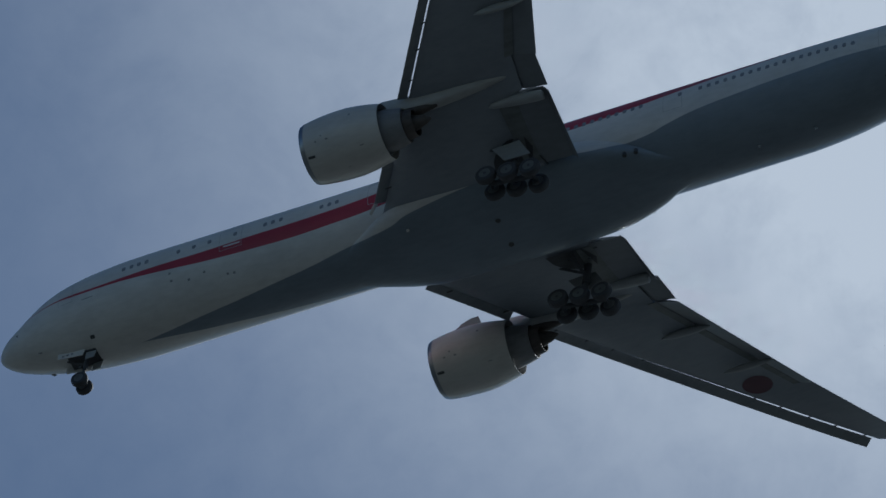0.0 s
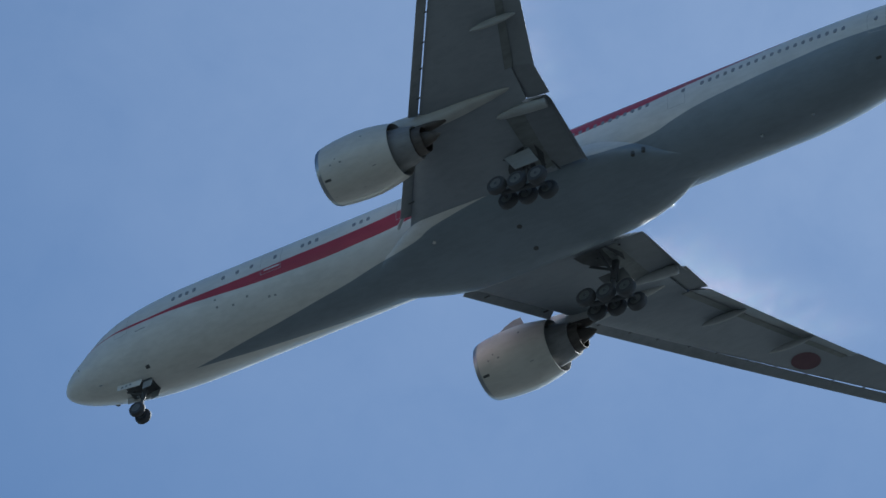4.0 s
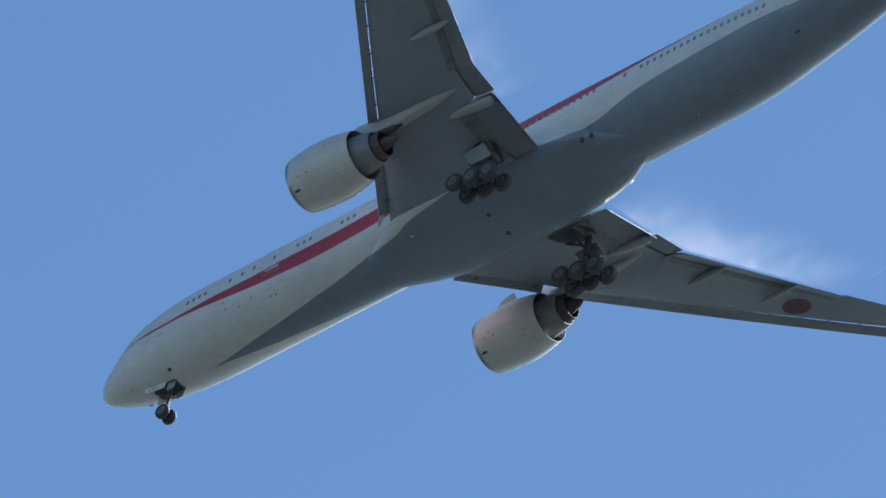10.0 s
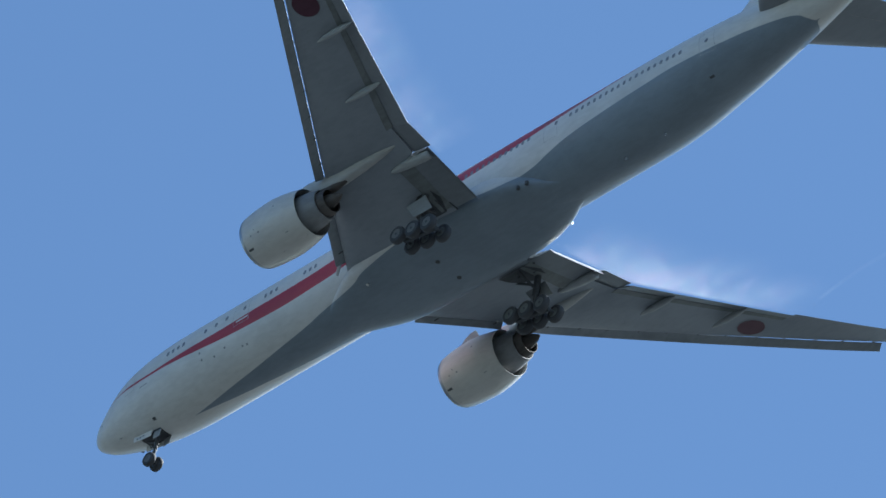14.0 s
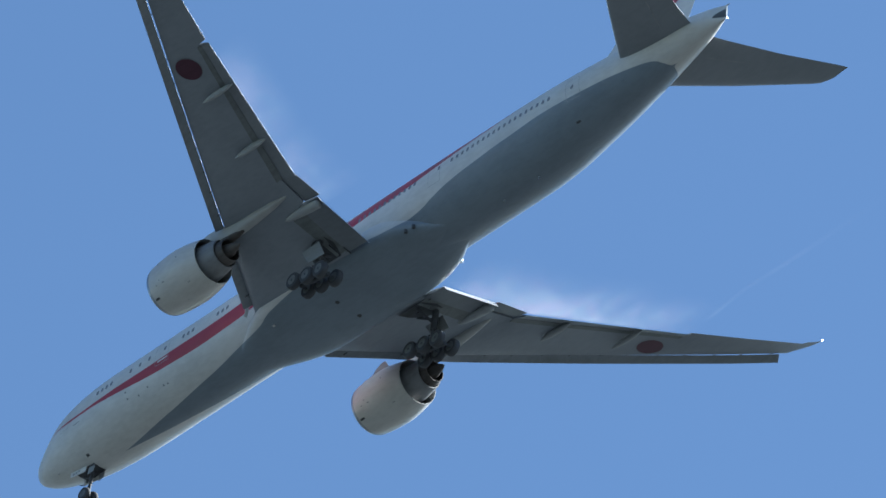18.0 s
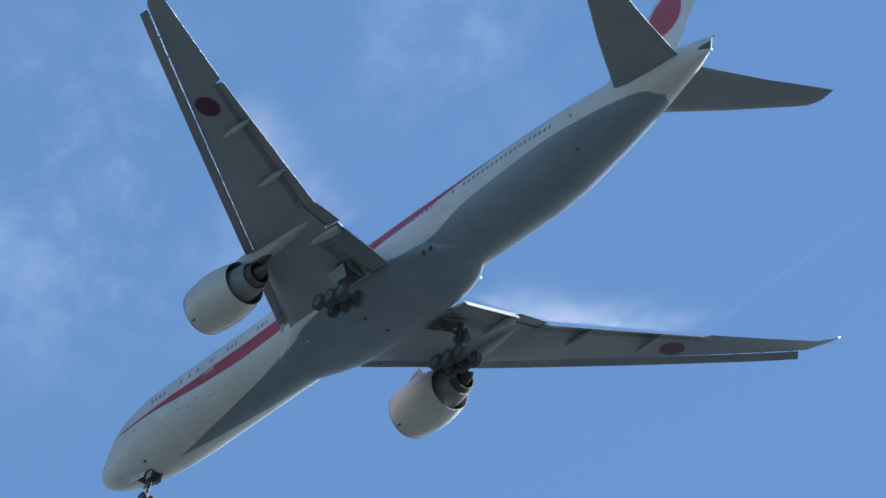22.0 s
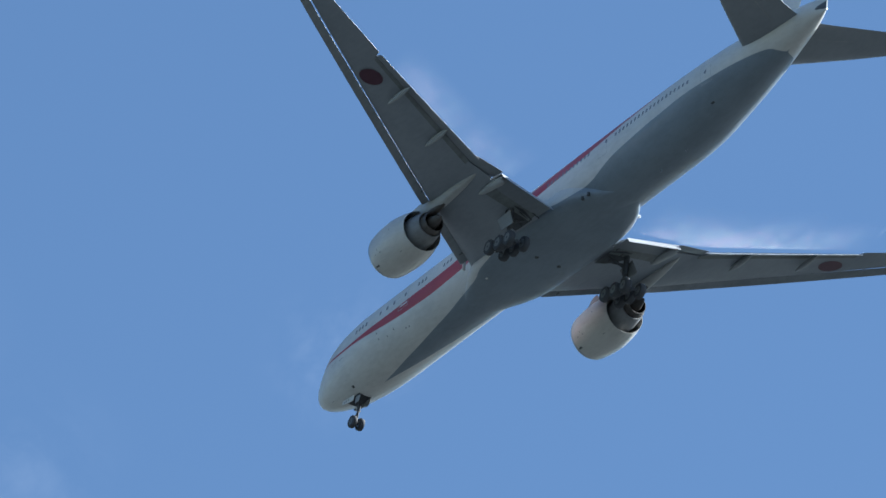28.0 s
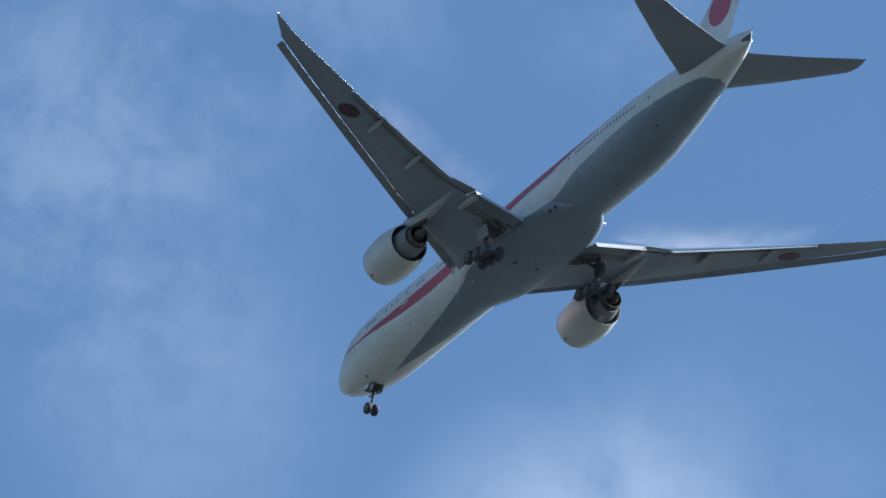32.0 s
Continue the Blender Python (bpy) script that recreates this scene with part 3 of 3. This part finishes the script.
    # red disc with a pale rim, laid on the underside
    def disc(name, r0, r1, mat, lift, label):
        bm = bmesh.new()
        centre = (41.72, 21.82)
        rings = []
        for r in ((r0, (r0 + r1) / 2, r1) if r0 else (0.02, r1 * 0.5, r1)):
            ring = []
            for b in np.linspace(0, math.tau, 40, endpoint=False):
                s, y = centre[0] + r * math.cos(b), centre[1] + r * math.sin(b)
                s0, s1 = lead(y) + 0.80, np.interp(y, (19.3, 22.92), (42.62, 44.05))
                u = (s - s0) / (s1 - s0)
                chord = s1 - s0
                t = 0.0965 * chord * 5 * (0.2969 * math.sqrt(u) - 0.126 * u - 0.3516 * u * u + 0.2843 * u ** 3 - 0.1036 * u ** 4) + 0.25 * u / 2
                z = rise(y) - 0.02 * chord * u + 0.02 * chord * 4 * u * (1 - u) - t
                ring.append(P(s, side * y, z - lift))
            rings.append(ring)
        loft(rings, (not r0, False), bm)
        part(name, bm, mat, wing, label)

    disc("red_disc", 0, 0.95, DISC_RED, 0.022, "dark red painted disc")
    disc("disc_rim", 0.95, 1.00, CONTROL_PAINT, 0.020, "thin pale rim")

    # seams of aileron and access panels under the wing
    def under(s, y, lift=0.012):
        s0, s1 = lead(y) + 0.80, np.interp(y, [q[0] for q in rows], [q[1] for q in rows])
        blunt, thick = np.interp(y, [q[0] for q in rows], [q[2] for q in rows]), np.interp(y, [q[0] for q in rows], [q[3] for q in rows])
        chord = s1 - s0
        u = (s - s0) / chord
        half = thick * chord * 5 * (0.2969 * math.sqrt(u) - 0.126 * u - 0.3516 * u * u + 0.2843 * u ** 3 - 0.1036 * u ** 4) + blunt * u / 2
        return P(s, side * y, rise(y) - 0.02 * chord * u + 0.02 * chord * 4 * u * (1 - u) - half - lift)

    def line(name, points, wide, label=""):
        loft_rows = [[under(s, y), under(s + wide[0], y + wide[1])] for s, y in points]
        part(name, loft(loft_rows, (False, False), ring_closed=False), SKIN_SEAM, wing, label)

    line("aileron_seam", [(44.25 + 0.335 * (y - 23.1), y) for y in np.linspace(23.1, 29.6, 8)], (0.035, 0), "thin seam of the aileron")
    for y in np.linspace(12.6, 27.4, 9):
        s = lead(y) + 2.1
        line("access_panel", [(s + 0.02 * k, y + 0.16 * math.sin(math.pi * k / 24)) for k in range(25)], (0, 0.02))
    # the open wheel bay: a dark patch on the skin paints its shade
    bm = bmesh.new()
    around = ((35.2, 3.75), (36.4, 3.7), (37.6, 3.7), (38.1, 4.9), (37.8, 5.8), (36.7, 5.7), (35.9, 5.3), (35.4, 4.6))

    def low_skin(q, y):
        v = under(q, y, 0.11)
        start = lead(y) + 0.83
        v.z += np.interp(y, (4, 8.5, 11), (0.36, 0.20, 0.0)) * (1 - (q - start) / (38.3 - start))
        return v

    loft([[low_skin(36.6 + (q - 36.6) * k, 4.7 + (y - 4.7) * k) for q, y in around] for k in (1.0, 0.8, 0.6, 0.4, 0.2, 0.05)], (False, True), bm)
    part("gear_bay", bm, BAY_SHADE, wing, "dark patch painted as the shaded open wheel bay")
    # lamp at the wing's end
    bm = bmesh.new()
    bmesh.ops.create_uvsphere(bm, u_segments=10, v_segments=8, radius=0.04, matrix=Matrix.Translation(P(48.36, side * 32.4, rise(31.0) + 0.78)))
    part("wingtip_lamp", bm, WHITE_LAMP, wing, "lit white wingtip lamp")
    return wing


port_wing, starboard_wing = build_wing(1), build_wing(-1)


# ---- engines ----
def build_engine(side):
    yc, zc = side * 9.66, -2.92
    hub = P(0, yc, zc)
    outer = [(25.50, 1.74), (25.54, 1.82), (25.68, 1.89), (26.1, 1.98), (26.8, 2.06), (27.6, 2.11), (28.4, 2.12), (29.2, 2.04), (29.9, 1.92), (30.65, 1.75)]
    inner = [(30.65, 1.72), (29.6, 1.72), (28.6, 1.72), (27.1, 1.66), (26.4, 1.62), (25.85, 1.64), (25.54, 1.70), (25.50, 1.74)]
    nacelle = part("engine_nacelle", lathe(outer[2:] + inner[:-2], hub, "x", 48, ends=(False, False)), NACELLE_PAINT, airliner, "large pale engine cowl")
    part("inlet_lip", lathe([(25.85, 1.645), (25.54, 1.70), (25.50, 1.74), (25.54, 1.825), (25.68, 1.895), (25.85, 1.935)], hub, "x", 48, ends=(False, False)), LIP_METAL, nacelle, "bare metal inlet lip")
    part("fan", lathe([(27.0, 0.02), (27.05, 0.3), (27.25, 0.5), (27.3, 1.65)], hub, "x", 36, ends=(True, False)), DARK_DUCT, nacelle, "dark fan face")
    part("bypass_duct", lathe([(28.7, 1.72), (28.7, 1.2)], hub, "x", 36, ends=(False, False)), DARK_DUCT, nacelle)
    part("core_cowl", lathe([(28.6, 1.42), (29.6, 1.42), (30.4, 1.36), (31.2, 1.24), (31.9, 1.08), (31.9, 1.0), (31.2, 0.98)], hub, "x", 40, ends=(False, False)), CORE_METAL, nacelle, "grey metal core cowl")
    part("core_nozzle", lathe([(31.2, 0.93), (31.9, 0.93), (32.5, 0.84), (32.5, 0.79), (31.6, 0.8)], hub, "x", 36, ends=(False, False)), HOT_METAL, nacelle, "dark heat-stained nozzle")
    part("exhaust_plug", lathe([(31.4, 0.55), (32.4, 0.50), (33.1, 0.30), (33.5, 0.06)], hub, "x", 24), HOT_METAL, nacelle, "dark exhaust cone")
    # chine on the inboard flank
    for flank in (-1, 1):
        a = radians(52)
        bm = bmesh.new()
        way = Vector((0, flank * math.cos(a), math.sin(a)))
        if flank == -side:
            rows = ((27.1, 0.03), (27.6, 0.26), (28.3, 0.46), (28.8, 0.50), (28.9, 0.06))
            across = way.cross(Vector((1, 0, 0)))
            rings = []
            for s, h in rows:
                r = np.interp(s, (26.8, 27.6, 28.4, 29.2), (2.09, 2.13, 2.12, 2.05)) - 0.03
                base = P(s, yc, zc) + way * r
                rings.append([base - across * 0.025, base + across * 0.025, base + across * 0.008 + way * h, base - across * 0.008 + way * h])
            part("chine", loft(rings, bm=bm), SLAT_METAL, nacelle, "pale fin on the cowl")
        else:
            bm.free()
    # drain slot, latches and panel marks under the cowl
    def patch(name, s0, s1, a0, a1, mat, label="", lift=0.006):
        bm = bmesh.new()
        rings = []
        for s in np.linspace(s0, s1, 3):
            r = np.interp(s, [p[0] for p in outer], [p[1] for p in outer]) + lift
            rings.append([P(s, yc + r * math.sin(radians(a)), zc - r * math.cos(radians(a))) for a in np.linspace(a0, a1, 4)])
        loft(rings, (False, False), bm, ring_closed=False)
        part(name, bm, mat, nacelle, label)

    patch("drain_slot", 25.95, 26.42, 33, 38, HINT_DARK, "dark slot under the cowl")
    patch("latch_line", 26.1, 30.4, -0.5, 0.5, SEAM)
    for s, a, ds, da in ((26.6, 58, 0.12, 3), (27.0, 66, 0.10, 3), (27.3, 57, 0.18, 3), (28.9, 92, 0.14, 4), (29.3, 30, 0.25, 1.6)):
        patch("cowl_mark", s, s + ds, a, a + da, MARK_GREY)
    for s in (27.15, 29.0):
        patch("cowl_seam", s, s + 0.018, -170, 170, SEAM)

    # pylon
    rows = ((26.6, -1.02, -0.92, 0.05), (27.2, -1.15, -0.72, 0.22), (28.5, -1.25, -0.48, 0.34), (30.4, -1.55, -0.35, 0.40), (32.0, -1.85, -0.55, 0.42),
            (33.6, -1.96, -0.75, 0.43), (35.2, -1.82, -0.85, 0.40), (36.8, -1.64, -0.9, 0.31), (38.0, -1.45, -1.0, 0.18), (38.95, -1.28, -1.16, 0.03))
    rings = []
    for s, low, top, w in rows:
        ring = []
        for b in np.linspace(0, math.tau, 20, endpoint=False):
            c, d = math.cos(b), math.sin(b)
            ring.append(P(s, yc + w * math.copysign(abs(c) ** 0.6, c), (low + top) / 2 + (top - low) / 2 * math.copysign(abs(d) ** 0.8, d)))
        rings.append(ring)
    pylon = part("engine_pylon", loft(rings), PYLON_PAINT, airliner, "pale engine pylon under the wing")
    bm = bmesh.new()
    loft([[P(s, yc + w * math.cos(b), z + h * math.sin(b)) for b in np.linspace(0, math.tau, 14, endpoint=False)]
          for s, w, h, z in ((30.5, 0.30, 0.2, -1.7), (31.6, 0.36, 0.3, -1.88), (32.8, 0.32, 0.22, -1.92), (33.8, 0.18, 0.12, -1.85), (34.1, 0.05, 0.05, -1.8))], bm=bm)
    part("heat_shield", bm, HOT_METAL, pylon, "dark stained heat shield")


build_engine(1)
build_engine(-1)


# ---- tail ----
def build_tail():
    for side in (1, -1):
        rings = []
        for y, s0, s1, z, t in ((0.3, 63.4, 70.4, 0.62, 0.10), (2.2, 64.65, 70.95, 0.80, 0.098), (6.0, 67.55, 72.1, 1.30, 0.095), (9.9, 70.85, 73.6, 1.82, 0.09), (10.45, 71.4, 73.8, 1.89, 0.085), (10.75, 72.2, 73.9, 1.93, 0.06)):
            rings.append(foil(s0, z - 0.03 * (s1 - s0), s1, z + 0.03 * (s1 - s0), side * y, t, 0.02, 0.0))
        bm = loft(rings)
        bmesh.ops.recalc_face_normals(bm, faces=bm.faces)
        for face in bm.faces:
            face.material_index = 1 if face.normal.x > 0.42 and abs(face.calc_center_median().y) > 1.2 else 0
        stab = part("tailplane", bm, [TAIL_PAINT, LIT_EDGE], airliner, "grey horizontal tailplane with a bare metal nose, coloured bright as lit")
        bm = bmesh.new()
        loft([[P(68.9 + (y - 2.2) * 0.44 + e, side * y, 0.93 + (y - 2.2) * 0.132 - 0.30 + (y - 2.2) * 0.021) for e in (0, 0.03)] for y in np.linspace(2.2, 10.0, 8)], (False, False), bm, ring_closed=False)
        part("elevator_seam", bm, SEAM, stab)
    rings = []
    for z, s0, s1, t in ((2.2, 58.6, 69.0, 0.085), (3.0, 59.8, 69.3, 0.09), (6.0, 63.3, 70.65, 0.09), (9.0, 66.8, 72.0, 0.09), (12.2, 70.6, 73.4, 0.09), (12.75, 71.3, 73.65, 0.07), (12.95, 72.2, 73.7, 0.04)):
        ring = foil(s0, 0, s1, 0, 0, t, 0.02, 0.0)
        rings.append([Vector((p.x, p.z, z)) for p in ring])
    fin = part("fin", loft(rings), WHITE_PAINT, airliner, "white tail fin with a red disc")
    for side in (1, -1):
        bm = bmesh.new()
        rings = []
        for r in (0.02, 0.9, 1.78):
            ring = []
            for b in np.linspace(0, math.tau, 48, endpoint=False):
                s, z = 67.6 + r * math.cos(b), 6.42 + r * math.sin(b)
                s0, s1 = np.interp(z, (3, 6, 9), (59.8, 63.3, 66.8)), np.interp(z, (3, 6, 9), (69.3, 70.65, 72.0))
                u = (s - s0) / (s1 - s0)
                t = 0.09 * (s1 - s0) * 5 * (0.2969 * math.sqrt(u) - 0.126 * u - 0.3516 * u * u + 0.2843 * u ** 3 - 0.1036 * u ** 4) + 0.01 * u
                ring.append(P(s, side * (t + 0.02), z))
            rings.append(ring)
        part("red_disc", loft(rings, (True, False), bm), FIN_RED, fin, "large red disc on the fin")


build_tail()


# ---- landing gear ----
def tyre_and_rim(parent, centre, r, wide):
    part("tyre", lathe([(-wide * 0.5, r * 0.58), (-wide * 0.52, r * 0.75), (-wide * 0.44, r * 0.93), (-wide * 0.25, r), (wide * 0.25, r), (wide * 0.44, r * 0.93),
                        (wide * 0.52, r * 0.75), (wide * 0.5, r * 0.58)], centre, "y", 28, ends=(False, False)), RUBBER, parent, "black tyre")
    part("rim", lathe([(-wide * 0.46, r * 0.60), (-wide * 0.47, r * 0.48), (-wide * 0.34, r * 0.40), (-wide * 0.36, r * 0.22), (-wide * 0.5, r * 0.16), (wide * 0.5, r * 0.16),
                       (wide * 0.36, r * 0.22), (wide * 0.34, r * 0.42), (wide * 0.47, r * 0.52), (wide * 0.46, r * 0.60)], centre, "y", 24), RIM_PAINT, parent, "pale wheel rim")


def build_main_gear(side):
    y = side * 5.49
    bm = bmesh.new()
    rod(bm, P(37.35, y, -1.7), P(37.15, y, -4.1), 0.24)
    rod(bm, P(37.15, y, -4.0), P(37.05, y, -5.68), 0.16)
    gear = part("main_gear", bm, STEEL, airliner, "steel main landing gear leg, lowered")
    bm = bmesh.new()
    rod(bm, P(37.2, y, -3.6), P(36.6, side * 3.3, -2.2), 0.10)
    rod(bm, P(37.2, y, -3.2), P(34.9, y - side * 0.3, -1.9), 0.09)
    part("side_brace", bm, STEEL, gear)
    bm = bmesh.new()
    rod(bm, P(36.75, y, -4.3), P(36.5, y, -4.95), 0.06)
    rod(bm, P(36.5, y, -4.95), P(36.95, y, -5.6), 0.06)
    part("torque_link", bm, STEEL, gear)
    bm = bmesh.new()
    rod(bm, P(35.55, y, -5.48), P(38.55, y, -6.01), 0.17)
    part("truck_beam", bm, STEEL, gear, "tilted six-wheel truck beam")
    for s, z in ((35.62, -5.49), (37.05, -5.75), (38.50, -6.00)):
        bm = bmesh.new()
        rod(bm, P(s, y - 0.95, z), P(s, y + 0.95, z), 0.09)
        part("axle", bm, STEEL, gear)
        for k in (-0.70, 0.70):
            tyre_and_rim(gear, P(s, y + k, z), 0.655, 0.50)
    # leg door, hanging edge-on to the airflow
    bm = bmesh.new()
    corners = ((35.83, 5.84, -2.90), (36.70, 5.88, -4.30), (38.38, 5.88, -4.34), (37.63, 5.84, -2.82))
    loft([[P(s, side * (yy + d), z) for s, yy, z in corners] for d in (-0.03, 0.03)], bm=bm)
    part("gear_door", bm, DOOR_PAINT, gear, "pale gear door hanging open")
    for s, yy in ((36.4, 4.6), (37.6, 4.9), (38.2, 4.2)):
        bm = rod(bmesh.new(), P(s, side * yy, -2.6), P(s + 0.4, side * (yy - 0.5), -3.2), 0.05)
        part("hydraulic_line", bm, BAY_SHADE, gear)


def build_nose_gear():
    bm = bmesh.new()
    rod(bm, P(6.25, 0, -2.9), P(5.98, 0, -4.3), 0.15)
    rod(bm, P(5.98, 0, -4.2), P(5.87, 0, -5.45), 0.10)
    gear = part("nose_gear", bm, STEEL, airliner, "steel nose landing gear leg, lowered")
    bm = bmesh.new()
    rod(bm, P(6.08, 0, -3.9), P(4.8, 0, -3.1), 0.07)
    part("drag_brace", bm, STEEL, gear)
    bm = bmesh.new()
    rod(bm, P(5.85, 0, -4.4), P(5.45, 0, -4.92), 0.05)
    rod(bm, P(5.45, 0, -4.92), P(5.80, 0, -5.30), 0.05)
    part("torque_link", bm, STEEL, gear)
    part("axle", rod(bmesh.new(), P(5.87, -0.5, -5.45), P(5.87, 0.5, -5.45), 0.07), STEEL, gear)
    for k in (-0.36, 0.36):
        tyre_and_rim(gear, P(5.87, k, -5.45), 0.545, 0.40)
    for side in (1, -1):
        # long front doors, hanging from the hull
        bm = bmesh.new()
        corners = ((4.42, 0.62, -2.90), (4.42, 0.64, -3.40), (6.12, 0.66, -3.66), (6.28, 0.64, -3.18))
        loft([[P(s, side * (y + d), z) for s, y, z in corners] for d in (-0.025, 0.025)], bm=bm)
        part("gear_door", bm, WHITE_PAINT, gear, "white nose gear door hanging open")
        for k in range(3):
            s = 4.72 + 0.30 * k
            bm = bmesh.new()
            loft([[P(q, side * (0.674 + (q - 4.4) * 0.008), z) for z in (-3.36, -3.20)] for q in (s, s + 0.17)], (False, False), bm, ring_closed=False)
            part("stencil_bar", bm, MARK_GREY, gear, "grey bar of unread stencil")
        bm = bmesh.new()
        corners = ((6.32, 0.50, -3.2), (6.25, 0.52, -3.95), (6.85, 0.50, -3.9), (7.0, 0.48, -3.25))
        loft([[P(s, side * (y + d), z) for s, y, z in corners] for d in (-0.02, 0.02)], bm=bm)
        part("gear_door", bm, DOOR_PAINT, gear, "small rear gear door")
    bm = bmesh.new()
    box(bm, P(6.95, -0.58, -3.36), P(5.0, 0.58, -2.95), 0.03)
    part("gear_bay", bm, BAY_SHADE, gear, "dark box coloured as the shaded open nose wheel bay")
    bm = bmesh.new()
    bmesh.ops.create_uvsphere(bm, u_segments=10, v_segments=8, radius=0.03, matrix=Matrix.Translation(P(5.97, -0.24, -4.35)))
    part("gear_glint", bm, BRIGHT_METAL, gear, "small polished bead added for a glint")
    for k in (-0.2, 0.2):
        part("taxi_lamp", lathe([(-0.06, 0.09), (0.05, 0.10)], P(5.80, k, -4.2), "x", 12), RIM_PAINT, gear)


build_main_gear(1)
build_main_gear(-1)
build_nose_gear()


# ---- vapour shed by the flaps ----
def vapour(n, s):
    """A thin backlit mist: streaks along the flow, fading out aft and towards the ends."""
    uv = n.add("ShaderNodeSeparateXYZ")
    n.put(uv.inputs[0], n.add("ShaderNodeTexCoord").outputs["UV"])
    u, v = uv.outputs[0], uv.outputs[1]
    at = place_of(n)
    flow = n.vec("MULTIPLY", at, (0.45, 1.0, 0.6))
    streak, puff = n.noise(flow, 0.9, 5, 0.6, 0.5), n.noise(at, 0.20, 4, 0.6, 0.3)
    thick = n.math("MULTIPLY", n.span(streak, 0.25, 0.80, 0.55, 1.0), n.span(puff, 0.28, 0.72, 0.22, 1.0))
    ends = n.math("MULTIPLY", n.span(u, 0.0, 0.30), n.span(u, 1.0, 0.70))
    aft = n.math("MULTIPLY", n.span(v, 0.0, 0.05), n.span(v, 1.0, 0.0))
    alpha = n.math("MULTIPLY", n.math("MULTIPLY", ends, aft), n.math("MULTIPLY", thick, 0.084), clamp=True)
    hue = n.noise(at, 0.55, 2, 0.5, 0.2)
    tint = n.mix(n.span(hue, 0.42, 0.58), (1.0, 0.88, 0.93, 1), (0.92, 0.98, 0.95, 1))
    n.put(s.inputs["Base Color"], tint)
    s.inputs["Roughness"].default_value = 1.0
    glass, lit, thin = n.add("ShaderNodeBsdfTransparent"), n.add("ShaderNodeBsdfTranslucent"), n.add("ShaderNodeMixShader")
    n.put(lit.inputs["Color"], tint)
    both = n.add("ShaderNodeMixShader")
    both.inputs[0].default_value = 0.65
    n.put(both.inputs[1], s.outputs[0])
    n.put(both.inputs[2], lit.outputs[0])
    n.put(thin.inputs[0], alpha)
    n.put(thin.inputs[1], glass.outputs[0])
    n.put(thin.inputs[2], both.outputs[0])
    out = next(node for node in n.tree.nodes if node.bl_idname == "ShaderNodeOutputMaterial")
    n.put(out.inputs["Surface"], thin.outputs[0])


VAPOUR = material("flap_vapour", vapour)


def build_vapour(side):
    trail = new("vapour_trail")
    tagged(trail, "thin white vapour trailing behind the lowered wing flaps", "vapour", "flap vapour")
    rng = random.Random(5 + side)
    # y range, metres of reach aft, rise
    if side < 0:
        sheets = ((3.6, 13.5, 5.75, 0.35), (4.2, 17.5, 7.0, 0.1), (7.5, 19.5, 6.75, 0.5), (10.0, 22.5, 5.75, 0.2), (13.5, 23.8, 5.25, 0.5), (4.0, 15.0, 3.75, 0.2), (8.5, 22.0, 4.25, 0.3))
    else:
        sheets = ((6.5, 13.5, 4.6, 0.35), (12.0, 22.0, 4.0, 0.3))
    for y0, y1, reach, lift in sheets:
        bm, bend = bmesh.new(), rng.random() * 6
        layer = bm.loops.layers.uv.new("UVMap")
        across, along = 36, 10
        grid = []
        for i in range(across + 1):
            u = i / across
            y = y0 + (y1 - y0) * u
            edge = np.interp(y, (3.6, 8.4, 8.7, 11.0, 22.9, 23.6), (39.9, 39.9, 39.6, 40.0, 44.5, 45.0))
            row = []
            for k in range(along + 1):
                v = k / along
                wave = 0.05 * math.sin(y * 0.7 + v * 2 + bend) * v
                row.append((bm.verts.new(P(edge + reach * v, side * y, rise(y) - 0.15 + lift * math.sin(v * 2.0) + wave)), u, v))
            grid.append(row)
        for i in range(across):
            for k in range(along):
                quad = (grid[i][k], grid[i + 1][k], grid[i + 1][k + 1], grid[i][k + 1])
                face = bm.faces.new([q[0] for q in quad])
                for loop, q in zip(face.loops, quad):
                    loop[layer].uv = (q[1], q[2])
        part("wisp", bm, VAPOUR, trail)
    if side < 0:
        # the thin core of vapour shed at the flap's outer end
        bm = bmesh.new()
        layer = bm.loops.layers.uv.new("UVMap")
        rings, count = [], 40
        for k in range(count + 1):
            v = k / count
            mid = P(46.2 + 21 * v, -23.0 + 0.05 * math.sin(9 * v), 1.6 + 0.5 * min(1, v * 5) + 0.55 * v)
            rings.append([bm.verts.new(mid + Vector((0, (0.12 + 0.12 * v) * math.cos(b), (0.12 + 0.12 * v) * math.sin(b)))) for b in np.linspace(0, math.tau, 8, endpoint=False)])
        for k in range(count):
            for q in range(8):
                face = bm.faces.new((rings[k][q], rings[k][(q + 1) % 8], rings[k + 1][(q + 1) % 8], rings[k + 1][q]))
                for loop, v in zip(face.loops, (k, k, k + 1, k + 1)):
                    loop[layer].uv = (0.062, v / count)
        part("vortex_core", bm, VAPOUR, trail, "thin straight thread of vapour")
    return trail


vapour_port, vapour_starboard = build_vapour(1), build_vapour(-1)


# ---- what moves ----
def motions():
    walk(airliner, [(t, pose(x, y, z, 0, PITCH, 0)) for t, x, y, z in FLIGHT])
    # the vapour flies with the wings and wavers a little
    for k, trail in enumerate((vapour_port, vapour_starboard)):
        walk(trail, [(t, pose(x, y, z, 0, PITCH, 0) @ pose(0.25 * math.sin(1.7 * t + k), 0.2 * math.sin(1.1 * t + 2 * k), 0.08 * math.sin(2.3 * t + k)))
                     for t, x, y, z in FLIGHT])


motions()
